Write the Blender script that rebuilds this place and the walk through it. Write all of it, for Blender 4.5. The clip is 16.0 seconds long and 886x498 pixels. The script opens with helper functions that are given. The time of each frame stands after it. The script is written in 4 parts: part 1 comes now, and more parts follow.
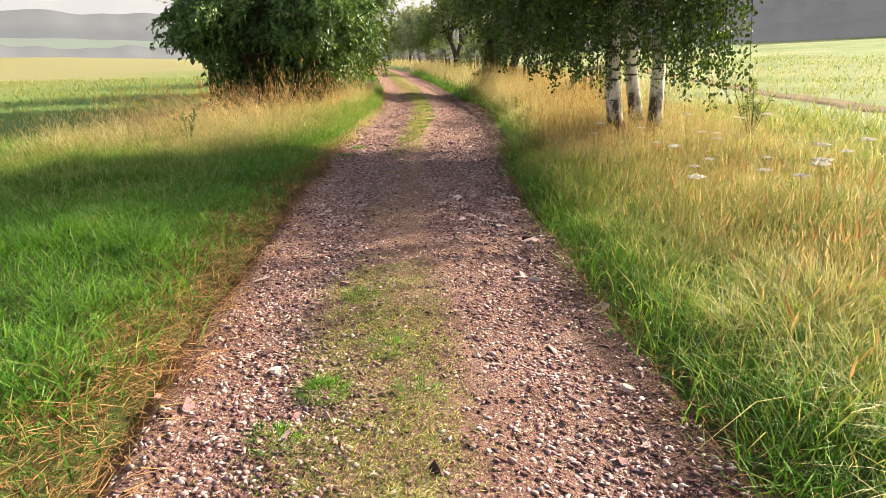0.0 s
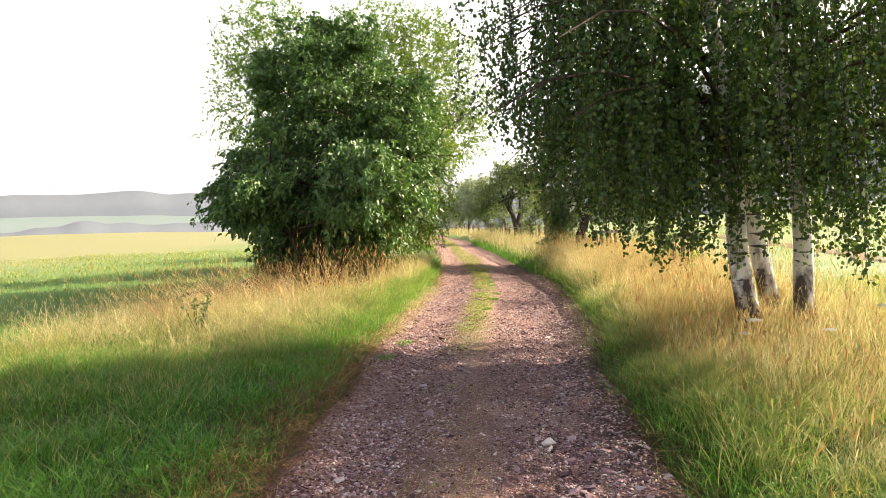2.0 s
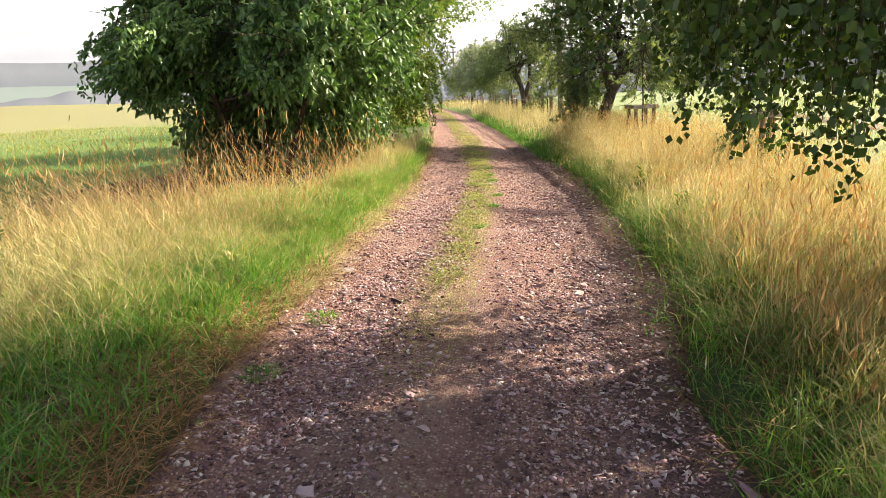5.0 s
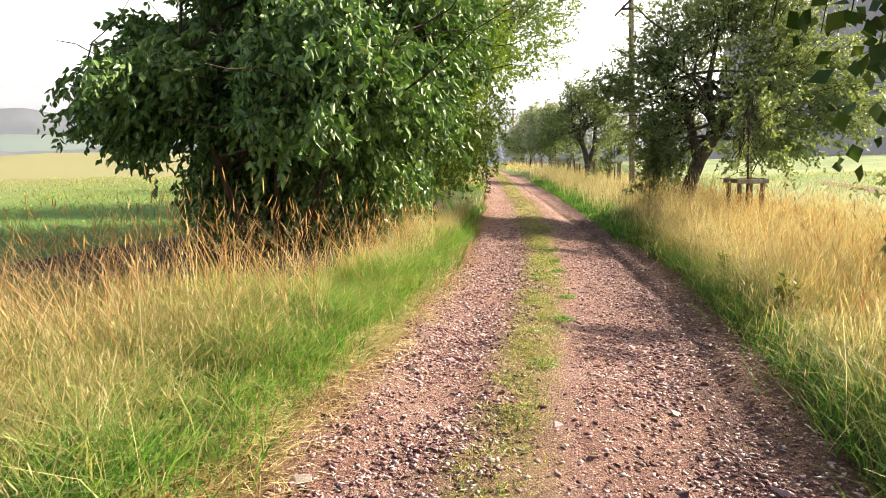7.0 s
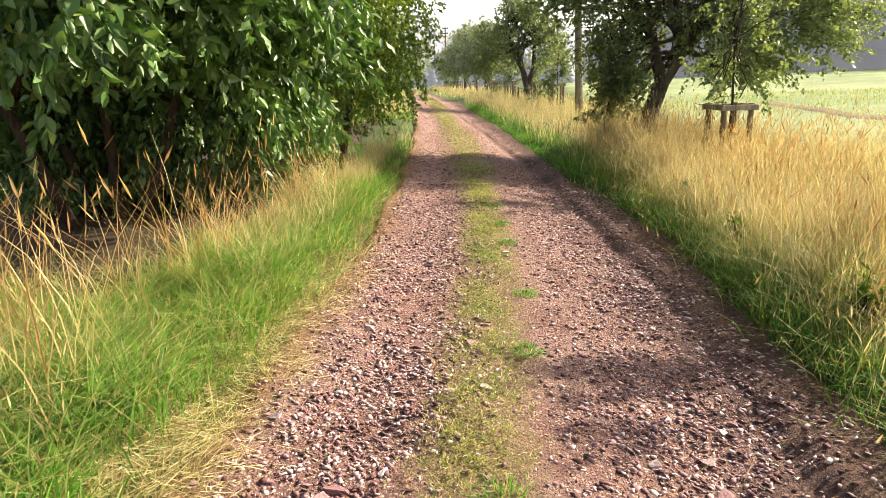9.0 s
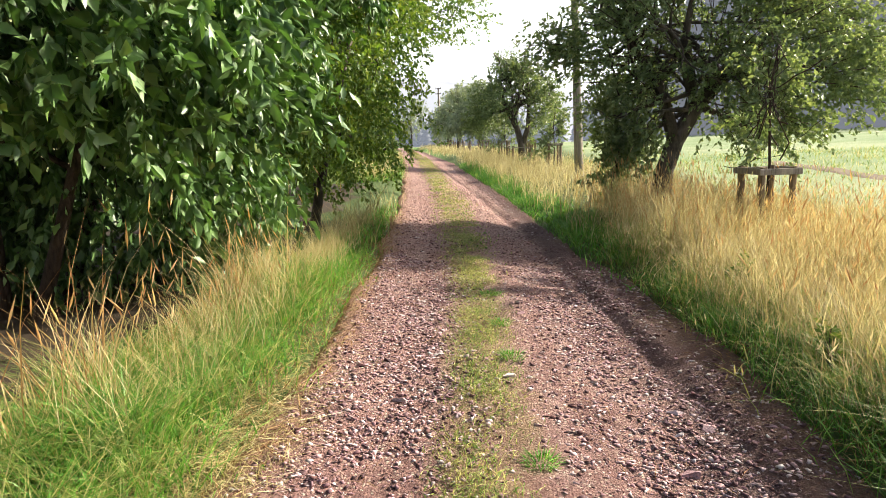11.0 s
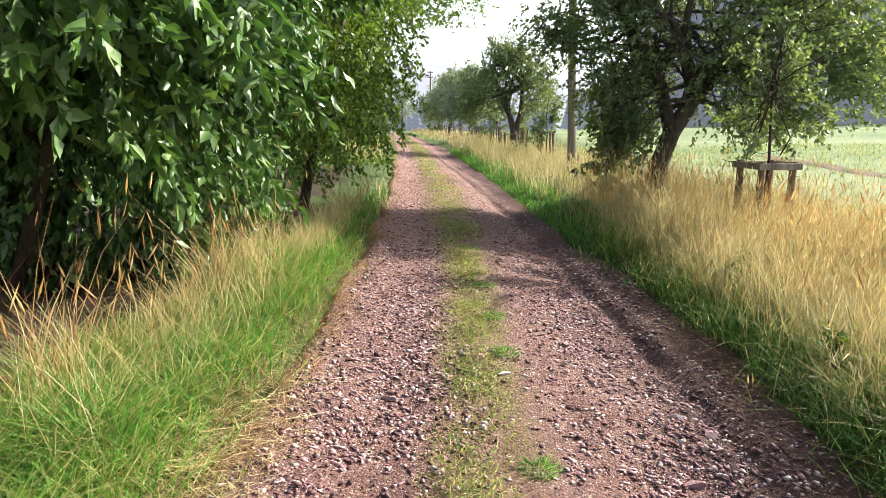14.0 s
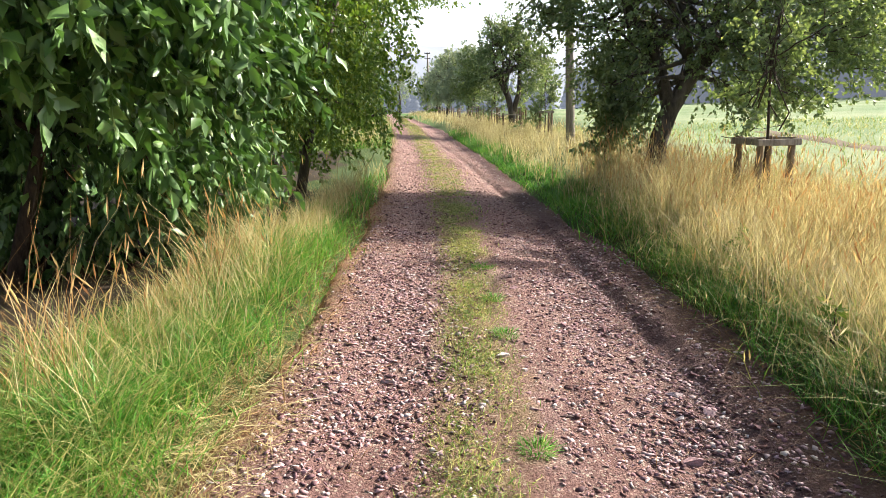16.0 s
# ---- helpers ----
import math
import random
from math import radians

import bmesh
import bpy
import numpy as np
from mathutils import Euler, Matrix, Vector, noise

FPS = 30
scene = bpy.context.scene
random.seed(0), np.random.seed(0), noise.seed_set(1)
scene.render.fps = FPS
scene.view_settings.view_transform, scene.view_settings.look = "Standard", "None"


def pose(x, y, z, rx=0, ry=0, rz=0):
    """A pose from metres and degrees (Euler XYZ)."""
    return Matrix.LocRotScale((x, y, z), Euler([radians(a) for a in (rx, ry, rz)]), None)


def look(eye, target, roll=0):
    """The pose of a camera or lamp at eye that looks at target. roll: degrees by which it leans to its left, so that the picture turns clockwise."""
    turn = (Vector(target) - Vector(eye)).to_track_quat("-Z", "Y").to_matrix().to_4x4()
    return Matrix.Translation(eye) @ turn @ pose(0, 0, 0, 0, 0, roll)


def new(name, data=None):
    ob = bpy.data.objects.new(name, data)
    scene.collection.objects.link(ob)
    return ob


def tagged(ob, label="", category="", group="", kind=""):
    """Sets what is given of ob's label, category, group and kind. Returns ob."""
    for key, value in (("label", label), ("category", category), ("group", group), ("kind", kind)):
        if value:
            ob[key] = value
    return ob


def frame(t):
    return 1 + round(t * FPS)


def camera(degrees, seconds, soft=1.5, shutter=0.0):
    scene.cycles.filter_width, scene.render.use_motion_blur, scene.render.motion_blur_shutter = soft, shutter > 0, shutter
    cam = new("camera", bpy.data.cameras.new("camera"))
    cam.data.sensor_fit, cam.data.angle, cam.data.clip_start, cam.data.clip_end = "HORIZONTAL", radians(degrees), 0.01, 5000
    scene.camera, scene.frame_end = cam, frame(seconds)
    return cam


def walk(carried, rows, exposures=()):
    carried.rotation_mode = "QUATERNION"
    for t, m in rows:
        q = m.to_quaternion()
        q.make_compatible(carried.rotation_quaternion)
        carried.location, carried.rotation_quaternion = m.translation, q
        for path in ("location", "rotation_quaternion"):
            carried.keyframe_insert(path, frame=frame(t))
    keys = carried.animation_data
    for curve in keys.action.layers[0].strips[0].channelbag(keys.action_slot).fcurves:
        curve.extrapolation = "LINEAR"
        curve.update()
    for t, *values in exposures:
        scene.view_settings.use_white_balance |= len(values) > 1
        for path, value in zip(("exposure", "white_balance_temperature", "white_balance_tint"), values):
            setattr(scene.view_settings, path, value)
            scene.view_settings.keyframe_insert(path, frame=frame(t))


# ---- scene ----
# seconds, place, and the turn in degrees
cam = camera(70.0, 16.0, soft=0.7)
PATH = [
    (0, 0.116, 0.001, 1.460, 72.78, 1.86, 1.96),
    (0.5, 0.024, 0.588, 1.466, 72.03, 3.08, 6.01),
    (1, -0.082, 1.185, 1.454, 82.71, 4.51, 2.65),
    (1.5, -0.114, 1.777, 1.443, 83.61, 2.27, 6.63),
    (2, -0.115, 2.380, 1.498, 87.76, 2.97, 7.11),
    (2.5, -0.125, 2.988, 1.480, 80.16, 2.29, 8.48),
    (3, -0.121, 3.572, 1.505, 75.99, 2.04, 7.34),
    (5.5, -0.282, 6.645, 1.477, 76.68, 3.28, 7.98),
    (6, -0.369, 7.279, 1.500, 78.84, 4.53, 12.70),
    (6.5, -0.427, 7.877, 1.501, 82.88, 4.77, 10.24),
    (7, -0.512, 8.510, 1.516, 81.82, 0.78, 12.72),
    (7.5, -0.587, 9.126, 1.495, 78.56, 3.23, 11.40),
    (8, -0.679, 9.790, 1.497, 75.54, 2.30, 8.49),
    (8.5, -0.719, 10.374, 1.520, 74.86, 1.43, 7.06),
    (11, -0.816, 12.478, 1.527, 80.17, 1.58, 6.30),
    (11.5, -0.901, 12.587, 1.534, 81.62, 1.38, 2.31),
    (12, -0.898, 12.638, 1.533, 79.54, 0.37, 2.81),
    (12.5, -0.886, 12.655, 1.532, 78.95, -0.43, 4.76),
    (13, -0.882, 12.666, 1.531, 78.52, -0.41, 5.34),
    (13.5, -0.883, 12.659, 1.535, 78.79, 0.00, 5.47),
    (14, -0.883, 12.658, 1.536, 78.78, 0.01, 5.46),
    (14.5, -0.878, 12.661, 1.537, 78.50, 0.22, 5.47),
    (15, -0.868, 12.666, 1.537, 78.08, 0.44, 5.27),
    (15.5, -0.862, 12.668, 1.539, 77.66, 0.93, 5.26),
    (16, -0.856, 12.674, 1.533, 77.21, 1.12, 5.31),
]
walk(cam, [(t, pose(x, y, z, rx, ry, rz)) for t, x, y, z, rx, ry, rz in PATH],
     exposures=[(0.0, 1.76, 7200, 10), (1.0, 1.84, 7100, 10), (2.0, 2.05, 6900, 10), (3.0, 2.06, 6900, 10), (5.5, 1.94, 6900, 10), (8.5, 1.9, 6900, 10), (11.0, 1.82, 6250, 10), (16.0, 1.78, 5900, 10)])

# ---- light ----
SUN_TURN, SUN_HEIGHT = 32.0, 29.0          # degrees: from +x towards +y, and above the horizon
world = bpy.data.worlds.new("sky")
scene.world = world
world.use_nodes = True
wn = world.node_tree
sky = wn.nodes.new("ShaderNodeTexSky")
sky.sky_type = "NISHITA"
sky.sun_disc = False
sky.sun_elevation = radians(SUN_HEIGHT)
sky.sun_rotation = radians(90 - SUN_TURN)
sky.air_density, sky.dust_density, sky.ozone_density = 1.0, 6.0, 1.0
bg = next(n for n in wn.nodes if n.type == "BACKGROUND")
# morning mist: the sky is white round the horizon and clears towards the zenith
way = wn.nodes.new("ShaderNodeTexCoord")
part_z = wn.nodes.new("ShaderNodeSeparateXYZ")
wn.links.new(way.outputs["Generated"], part_z.inputs[0])
clearing = wn.nodes.new("ShaderNodeMapRange")
clearing.interpolation_type = "SMOOTHSTEP"
wn.links.new(part_z.outputs[2], clearing.inputs["Value"])
clearing.inputs["From Min"].default_value, clearing.inputs["From Max"].default_value = 0.20, 0.50
mist = wn.nodes.new("ShaderNodeMix")
mist.data_type = "RGBA"
facing = wn.nodes.new("ShaderNodeVectorMath")
facing.operation = "DOT_PRODUCT"
wn.links.new(way.outputs["Generated"], facing.inputs[0])
facing.inputs[1].default_value = (math.cos(radians(SUN_TURN)), math.sin(radians(SUN_TURN)), 0)
glare = wn.nodes.new("ShaderNodeMapRange")
wn.links.new(facing.outputs["Value"], glare.inputs["Value"])
for key, value in (("From Min", -1.0), ("From Max", 1.0), ("To Min", 0.5), ("To Max", 1.5)):
    glare.inputs[key].default_value = value
# the mist scatters the sun forwards, so it is brightest round the sun
white = wn.nodes.new("ShaderNodeVectorMath")
white.operation = "SCALE"
white.inputs[0].default_value = (7.4, 7.4, 7.5)
wn.links.new(glare.outputs[0], white.inputs["Scale"])
wn.links.new(white.outputs[0], mist.inputs[6])
wn.links.new(clearing.outputs[0], mist.inputs[0])
wn.links.new(sky.outputs[0], mist.inputs[7])
wn.links.new(mist.outputs[2], bg.inputs[0])
bg.inputs[1].default_value = 0.075
sun_data = bpy.data.lights.new("sun", "SUN")
sun_data.energy, sun_data.angle, sun_data.color = 3.6, radians(0.6), (1.0, 0.90, 0.71)
sun = new("sun", sun_data)
sx = math.cos(radians(SUN_HEIGHT)) * math.cos(radians(SUN_TURN))
sy = math.cos(radians(SUN_HEIGHT)) * math.sin(radians(SUN_TURN))
sun.matrix_world = look((sx * 60, sy * 60, math.sin(radians(SUN_HEIGHT)) * 60), (0, 0, 0))

# ---- materials ----


def material(name):
    m = bpy.data.materials.new(name)
    m.use_nodes = True
    nt = m.node_tree
    for n in list(nt.nodes):
        nt.nodes.remove(n)
    return m, nt, nt.nodes.new("ShaderNodeOutputMaterial")


def node(nt, kind, **inputs):
    n = nt.nodes.new(kind)
    for key, value in inputs.items():
        socket = n.inputs[key.replace("_", " ")]
        if isinstance(value, bpy.types.NodeSocket):
            nt.links.new(value, socket)
        else:
            socket.default_value = value
    return n


def ramp(nt, factor, stops):
    r = nt.nodes.new("ShaderNodeValToRGB")
    nt.links.new(factor, r.inputs[0])
    e = r.color_ramp.elements
    while len(e) < len(stops):
        e.new(0.5)
    for k, (p, c) in zip(e, stops):
        k.position = p
        k.color = (*c, 1) if len(c) == 3 else c
    return r.outputs[0]


def mix(nt, factor, a, b, mode="MIX"):
    n = nt.nodes.new("ShaderNodeMix")
    n.data_type, n.blend_type = "RGBA", mode
    for socket, value in ((n.inputs[0], factor), (n.inputs[6], a), (n.inputs[7], b)):
        if isinstance(value, bpy.types.NodeSocket):
            nt.links.new(value, socket)
        else:
            socket.default_value = (*value, 1) if isinstance(value, tuple) else value
    return n.outputs[2]


def noise_tex(nt, vector, scale, detail=4.0, rough=0.6):
    return node(nt, "ShaderNodeTexNoise", Vector=vector, Scale=scale, Detail=detail, Roughness=rough).outputs[0]


def coords(nt, stretch=(1, 1, 1), which="Object"):
    c = nt.nodes.new("ShaderNodeTexCoord")
    return node(nt, "ShaderNodeMapping", Vector=c.outputs[which], Scale=stretch).outputs[0]


def finish(nt, out, colour, rough, height=None, depth=0.02, strength=0.6, spec=0.4):
    p = node(nt, "ShaderNodeBsdfPrincipled", Base_Color=colour, Roughness=rough)
    p.inputs["Specular IOR Level"].default_value = spec
    if height is not None:
        b = node(nt, "ShaderNodeBump", Height=height, Distance=depth, Strength=strength)
        nt.links.new(b.outputs[0], p.inputs["Normal"])
    nt.links.new(p.outputs[0], out.inputs[0])
    return p


def leaf_material(name, stops, clear=0.35, rough=0.45, through_tint=(1.15, 1.1, 0.5), spec=0.4):
    """Leaves and blades: colour differs from piece to piece, and some light comes through."""
    m, nt, out = material(name)
    geo = nt.nodes.new("ShaderNodeNewGeometry")
    base = ramp(nt, geo.outputs["Random Per Island"], stops)
    large = noise_tex(nt, coords(nt), 0.7, 2.0)
    base = mix(nt, ramp(nt, large, [(0.35, (0, 0, 0)), (0.7, (0.5, 0.5, 0.5))]), base, stops[-2][1])
    p = node(nt, "ShaderNodeBsdfPrincipled", Base_Color=base, Roughness=rough)
    p.inputs["Specular IOR Level"].default_value = spec
    tr = node(nt, "ShaderNodeBsdfTranslucent", Color=mix(nt, 1.0, base, through_tint, "MULTIPLY"))
    mx = node(nt, "ShaderNodeMixShader", Fac=clear)
    nt.links.new(p.outputs[0], mx.inputs[1])
    nt.links.new(tr.outputs[0], mx.inputs[2])
    nt.links.new(mx.outputs[0], out.inputs[0])
    return m


def ground_material():
    m, nt, out = material("meadow_ground")
    v = coords(nt)
    big = noise_tex(nt, coords(nt, (0.02, 0.05, 0.05)), 1.0, 3.0)
    mid = noise_tex(nt, v, 0.35, 5.0)
    fine = noise_tex(nt, v, 14.0, 6.0, 0.75)
    green = mix(nt, fine, (0.09, 0.155, 0.05), (0.18, 0.25, 0.10))
    straw = mix(nt, fine, (0.23, 0.26, 0.125), (0.35, 0.37, 0.215))
    col = mix(nt, ramp(nt, mid, [(0.42, (0, 0, 0)), (0.72, (0.6, 0.6, 0.6))]), green, straw)
    col = mix(nt, ramp(nt, big, [(0.42, (0, 0, 0)), (0.62, (0.75, 0.75, 0.75))]), col, straw)
    # the field on one side is lush, the meadow on the other pale and dry
    place = node(nt, "ShaderNodeSeparateXYZ", Vector=coords(nt)).outputs[0]
    lush = mix(nt, fine, (0.06, 0.135, 0.026), (0.135, 0.23, 0.055))
    lush = mix(nt, ramp(nt, big, [(0.45, (0, 0, 0)), (0.62, (0.6, 0.6, 0.6))]), lush, mix(nt, fine, (0.19, 0.22, 0.07), (0.31, 0.32, 0.125)))
    ripe = node(nt, "ShaderNodeMapRange", Value=place)
    ripe.inputs["From Min"].default_value, ripe.inputs["From Max"].default_value = -16.0, -34.0
    lush = mix(nt, ripe.outputs[0], lush, mix(nt, fine, (0.17, 0.17, 0.075), (0.27, 0.255, 0.13)))
    side = node(nt, "ShaderNodeMapRange", Value=place)
    side.inputs["From Min"].default_value, side.inputs["From Max"].default_value = -4.0, 4.0
    col = mix(nt, side.outputs[0], lush, col)
    # dark earth beside the track; shade between the tall grass is in its colour
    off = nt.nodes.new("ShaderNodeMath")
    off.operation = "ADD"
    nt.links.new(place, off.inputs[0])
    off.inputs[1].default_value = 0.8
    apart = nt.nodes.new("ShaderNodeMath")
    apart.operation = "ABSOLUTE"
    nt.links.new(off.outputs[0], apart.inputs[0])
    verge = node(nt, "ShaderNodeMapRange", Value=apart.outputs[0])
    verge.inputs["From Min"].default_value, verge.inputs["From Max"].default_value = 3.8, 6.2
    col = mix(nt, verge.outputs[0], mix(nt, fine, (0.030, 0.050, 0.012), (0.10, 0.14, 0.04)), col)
    finish(nt, out, col, 0.9, fine, 0.05, 0.8, 0.2)
    return m


def track_material():
    m, nt, out = material("red_gravel")
    v = coords(nt)
    uv = nt.nodes.new("ShaderNodeTexCoord")
    across = node(nt, "ShaderNodeSeparateXYZ", Vector=uv.outputs["UV"]).outputs[0]
    warp = node(nt, "ShaderNodeMath")
    warp.operation = "MULTIPLY_ADD"
    nt.links.new(noise_tex(nt, v, 2.2, 5.0, 0.7), warp.inputs[0])
    warp.inputs[1].default_value = 0.22
    nt.links.new(across, warp.inputs[2])
    cell = nt.nodes.new("ShaderNodeTexVoronoi")
    nt.links.new(v, cell.inputs["Vector"])
    cell.inputs["Scale"].default_value = 60.0
    sep = node(nt, "ShaderNodeSeparateColor", Color=cell.outputs["Color"])
    stones = ramp(nt, sep.outputs[0], [(0.0, (0.085, 0.042, 0.036)), (0.4, (0.3, 0.158, 0.133)), (0.75, (0.47, 0.302, 0.243)), (1.0, (0.58, 0.499, 0.387))])
    grain = noise_tex(nt, v, 90.0, 5.0, 0.8)
    soil = mix(nt, grain, (0.12, 0.056, 0.052), (0.39, 0.226, 0.2))
    sand = mix(nt, grain, (0.25, 0.156, 0.138), (0.51, 0.365, 0.315))
    col = mix(nt, ramp(nt, cell.outputs["Distance"], [(0.3, (0, 0, 0)), (0.6, (1, 1, 1))]), stones, soil)
    patch = noise_tex(nt, coords(nt, (1.0, 0.5, 1)), 1.9, 6.0, 0.65)
    col = mix(nt, ramp(nt, patch, [(0.48, (0, 0, 0)), (0.66, (0.5, 0.5, 0.5))]), col, sand)
    dark = noise_tex(nt, coords(nt, (1.3, 0.45, 1)), 2.6, 6.0, 0.75)
    col = mix(nt, ramp(nt, dark, [(0.50, (0, 0, 0)), (0.66, (0.6, 0.6, 0.6))]), col, mix(nt, grain, (0.075, 0.031, 0.027), (0.26, 0.135, 0.107)))
    clods = noise_tex(nt, coords(nt, (1, 0.8, 1)), 9.0, 4.0, 0.7)
    col = mix(nt, ramp(nt, clods, [(0.63, (0, 0, 0)), (0.70, (0.8, 0.8, 0.8))]), col, (0.085, 0.037, 0.029))
    damp = ramp(nt, warp.outputs[0], [(0.86, (0, 0, 0)), (0.91, (0.75, 0.75, 0.75))])
    col = mix(nt, damp, col, mix(nt, grain, (0.035, 0.018, 0.018), (0.15, 0.083, 0.078)))
    # brown earth with dead grass at both edges, and under the grass in the middle
    edge = ramp(nt, warp.outputs[0], [(0.0, (1, 1, 1)), (0.19, (1, 1, 1)), (0.27, (0, 0, 0)), (0.96, (0, 0, 0)), (1.0, (0.25, 0.25, 0.25))])
    col = mix(nt, edge, col, mix(nt, grain, (0.13, 0.065, 0.035), (0.36, 0.21, 0.11)))
    mid = ramp(nt, warp.outputs[0], [(0.445, (0, 0, 0)), (0.505, (0.6, 0.6, 0.6)), (0.575, (0.6, 0.6, 0.6)), (0.635, (0, 0, 0))])
    along = node(nt, "ShaderNodeSeparateXYZ", Vector=uv.outputs["UV"]).outputs[1]
    begins = ramp(nt, along, [(0.085, (0.15, 0.15, 0.15)), (0.115, (1, 1, 1))])
    mid = mix(nt, 1.0, mid, begins, "MULTIPLY")
    mid = mix(nt, 1.0, mid, ramp(nt, patch, [(0.36, (0.2, 0.2, 0.2)), (0.5, (1, 1, 1))]), "MULTIPLY")
    col = mix(nt, mid, col, mix(nt, grain, (0.17, 0.12, 0.045), (0.36, 0.28, 0.13)))
    add = nt.nodes.new("ShaderNodeMath")
    add.operation = "MULTIPLY_ADD"
    nt.links.new(cell.outputs["Distance"], add.inputs[0])
    add.inputs[1].default_value = -0.5
    nt.links.new(grain, add.inputs[2])
    finish(nt, out, col, 0.88, add.outputs[0], 0.03, 1.0, 0.25)
    return m


def stone_material():
    m, nt, out = material("porphyry_stone")
    geo = nt.nodes.new("ShaderNodeNewGeometry")
    info = nt.nodes.new("ShaderNodeObjectInfo")
    add = nt.nodes.new("ShaderNodeMath")
    add.operation = "ADD"
    nt.links.new(geo.outputs["Random Per Island"], add.inputs[0])
    nt.links.new(info.outputs["Random"], add.inputs[1])
    wrap = nt.nodes.new("ShaderNodeMath")
    wrap.operation = "FRACT"
    nt.links.new(add.outputs[0], wrap.inputs[0])
    base = ramp(nt, wrap.outputs[0], [(0.0, (0.05, 0.027, 0.029)), (0.3, (0.24, 0.132, 0.145)), (0.6, (0.41, 0.268, 0.28)), (0.85, (0.47, 0.37, 0.37)), (1.0, (0.58, 0.52, 0.49))])
    n = noise_tex(nt, coords(nt), 70.0, 4.0)
    col = mix(nt, 0.5, base, mix(nt, n, (0.6, 0.55, 0.55), (1.2, 1.15, 1.1)), "MULTIPLY")
    finish(nt, out, col, 0.8, n, 0.004, 0.6, 0.3)
    return m


def bark_material(name, dark, light, scale=9.0, stretch=(1, 1, 0.25)):
    m, nt, out = material(name)
    v = coords(nt, stretch)
    n = noise_tex(nt, v, scale, 8.0, 0.7)
    col = ramp(nt, n, [(0.35, dark), (0.65, light)])
    finish(nt, out, col, 0.9, n, 0.03, 1.0, 0.2)
    return m


def birch_material():
    m, nt, out = material("birch_bark")
    c = nt.nodes.new("ShaderNodeTexCoord")
    pale = ramp(nt, noise_tex(nt, coords(nt), 5.0, 5.0), [(0.3, (0.50, 0.45, 0.42)), (0.7, (0.78, 0.75, 0.72))])
    marks = noise_tex(nt, coords(nt, (3.0, 3.0, 16.0)), 1.0, 4.0, 0.6)
    col = mix(nt, ramp(nt, marks, [(0.57, (0, 0, 0)), (0.63, (1, 1, 1))]), pale, (0.035, 0.028, 0.025))
    scars = noise_tex(nt, coords(nt, (2.5, 2.5, 5.0)), 1.7, 3.0)
    col = mix(nt, ramp(nt, scars, [(0.64, (0, 0, 0)), (0.70, (1, 1, 1))]), col, (0.03, 0.025, 0.022))
    sep = node(nt, "ShaderNodeSeparateXYZ", Vector=c.outputs["Object"])
    rough = noise_tex(nt, coords(nt, (1, 1, 0.5)), 6.0, 4.0)
    low = nt.nodes.new("ShaderNodeMath")
    low.operation = "MULTIPLY_ADD"
    low.inputs[1].default_value = -0.46
    nt.links.new(sep.outputs[2], low.inputs[0])
    nt.links.new(rough, low.inputs[2])
    col = mix(nt, ramp(nt, low.outputs[0], [(0.10, (0, 0, 0)), (0.28, (1, 1, 1))]), col, (0.06, 0.045, 0.04))
    finish(nt, out, col, 0.7, rough, 0.02, 0.7, 0.3)
    return m


def plain_material(name, a, b, scale=20.0, rough=0.85, stretch=(1, 1, 1), glow=0.0):
    m, nt, out = material(name)
    n = noise_tex(nt, coords(nt, stretch), scale, 5.0)
    col = mix(nt, n, a, b)
    p = finish(nt, out, col, rough, n, 0.01, 0.5, 0.2)
    # emission for the far backdrops only, paling them as mist would
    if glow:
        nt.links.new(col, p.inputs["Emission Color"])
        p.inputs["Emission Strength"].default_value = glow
    return m


M_GROUND = ground_material()
M_TRACK = track_material()
M_STONE = stone_material()
M_BIRCH = birch_material()
M_BARK = bark_material("fruit_tree_bark", (0.035, 0.028, 0.022), (0.13, 0.105, 0.085))
M_TWIG = bark_material("twig_bark", (0.03, 0.021, 0.016), (0.085, 0.058, 0.04), 30.0)
M_WOOD = bark_material("weathered_wood", (0.13, 0.11, 0.09), (0.36, 0.31, 0.25), 14.0, (1, 1, 0.08))
M_OLDWOOD = bark_material("brown_wood", (0.09, 0.06, 0.04), (0.26, 0.19, 0.12), 14.0, (1, 1, 0.1))
M_IRON = plain_material("dark_iron", (0.03, 0.03, 0.03), (0.07, 0.06, 0.05), 30.0, 0.6)
M_LEAF_SHRUB = leaf_material("shrub_leaf", [(0, (0.035, 0.08, 0.02)), (0.6, (0.078, 0.155, 0.04)), (0.93, (0.15, 0.25, 0.07)), (1, (0.23, 0.27, 0.08))], 0.22, 0.42, (0.95, 1.1, 0.5), 0.5)
M_LEAF_TREE = leaf_material("thorn_leaf", [(0, (0.06, 0.12, 0.02)), (0.6, (0.13, 0.22, 0.035)), (1, (0.25, 0.31, 0.06))], 0.42, 0.42)
M_LEAF_BIRCH = leaf_material("birch_leaf", [(0, (0.026, 0.058, 0.014)), (0.7, (0.055, 0.105, 0.022)), (1, (0.12, 0.17, 0.035))], 0.3, 0.4)
# leaf green with mist painted in: lighter and greyer; bush and weeds share it
M_LEAF_APPLE = leaf_material("apple_leaf", [(0, (0.10, 0.15, 0.07)), (0.6, (0.175, 0.235, 0.11)), (1, (0.29, 0.34, 0.18))], 0.46, 0.42)
# distant leaves: the mist before them is painted in as pale grey-green
M_LEAF_MIST = leaf_material("mist_paled_leaf", [(0, (0.22, 0.27, 0.20)), (0.6, (0.28, 0.33, 0.25)), (1, (0.36, 0.41, 0.31))], 0.35, 0.6)
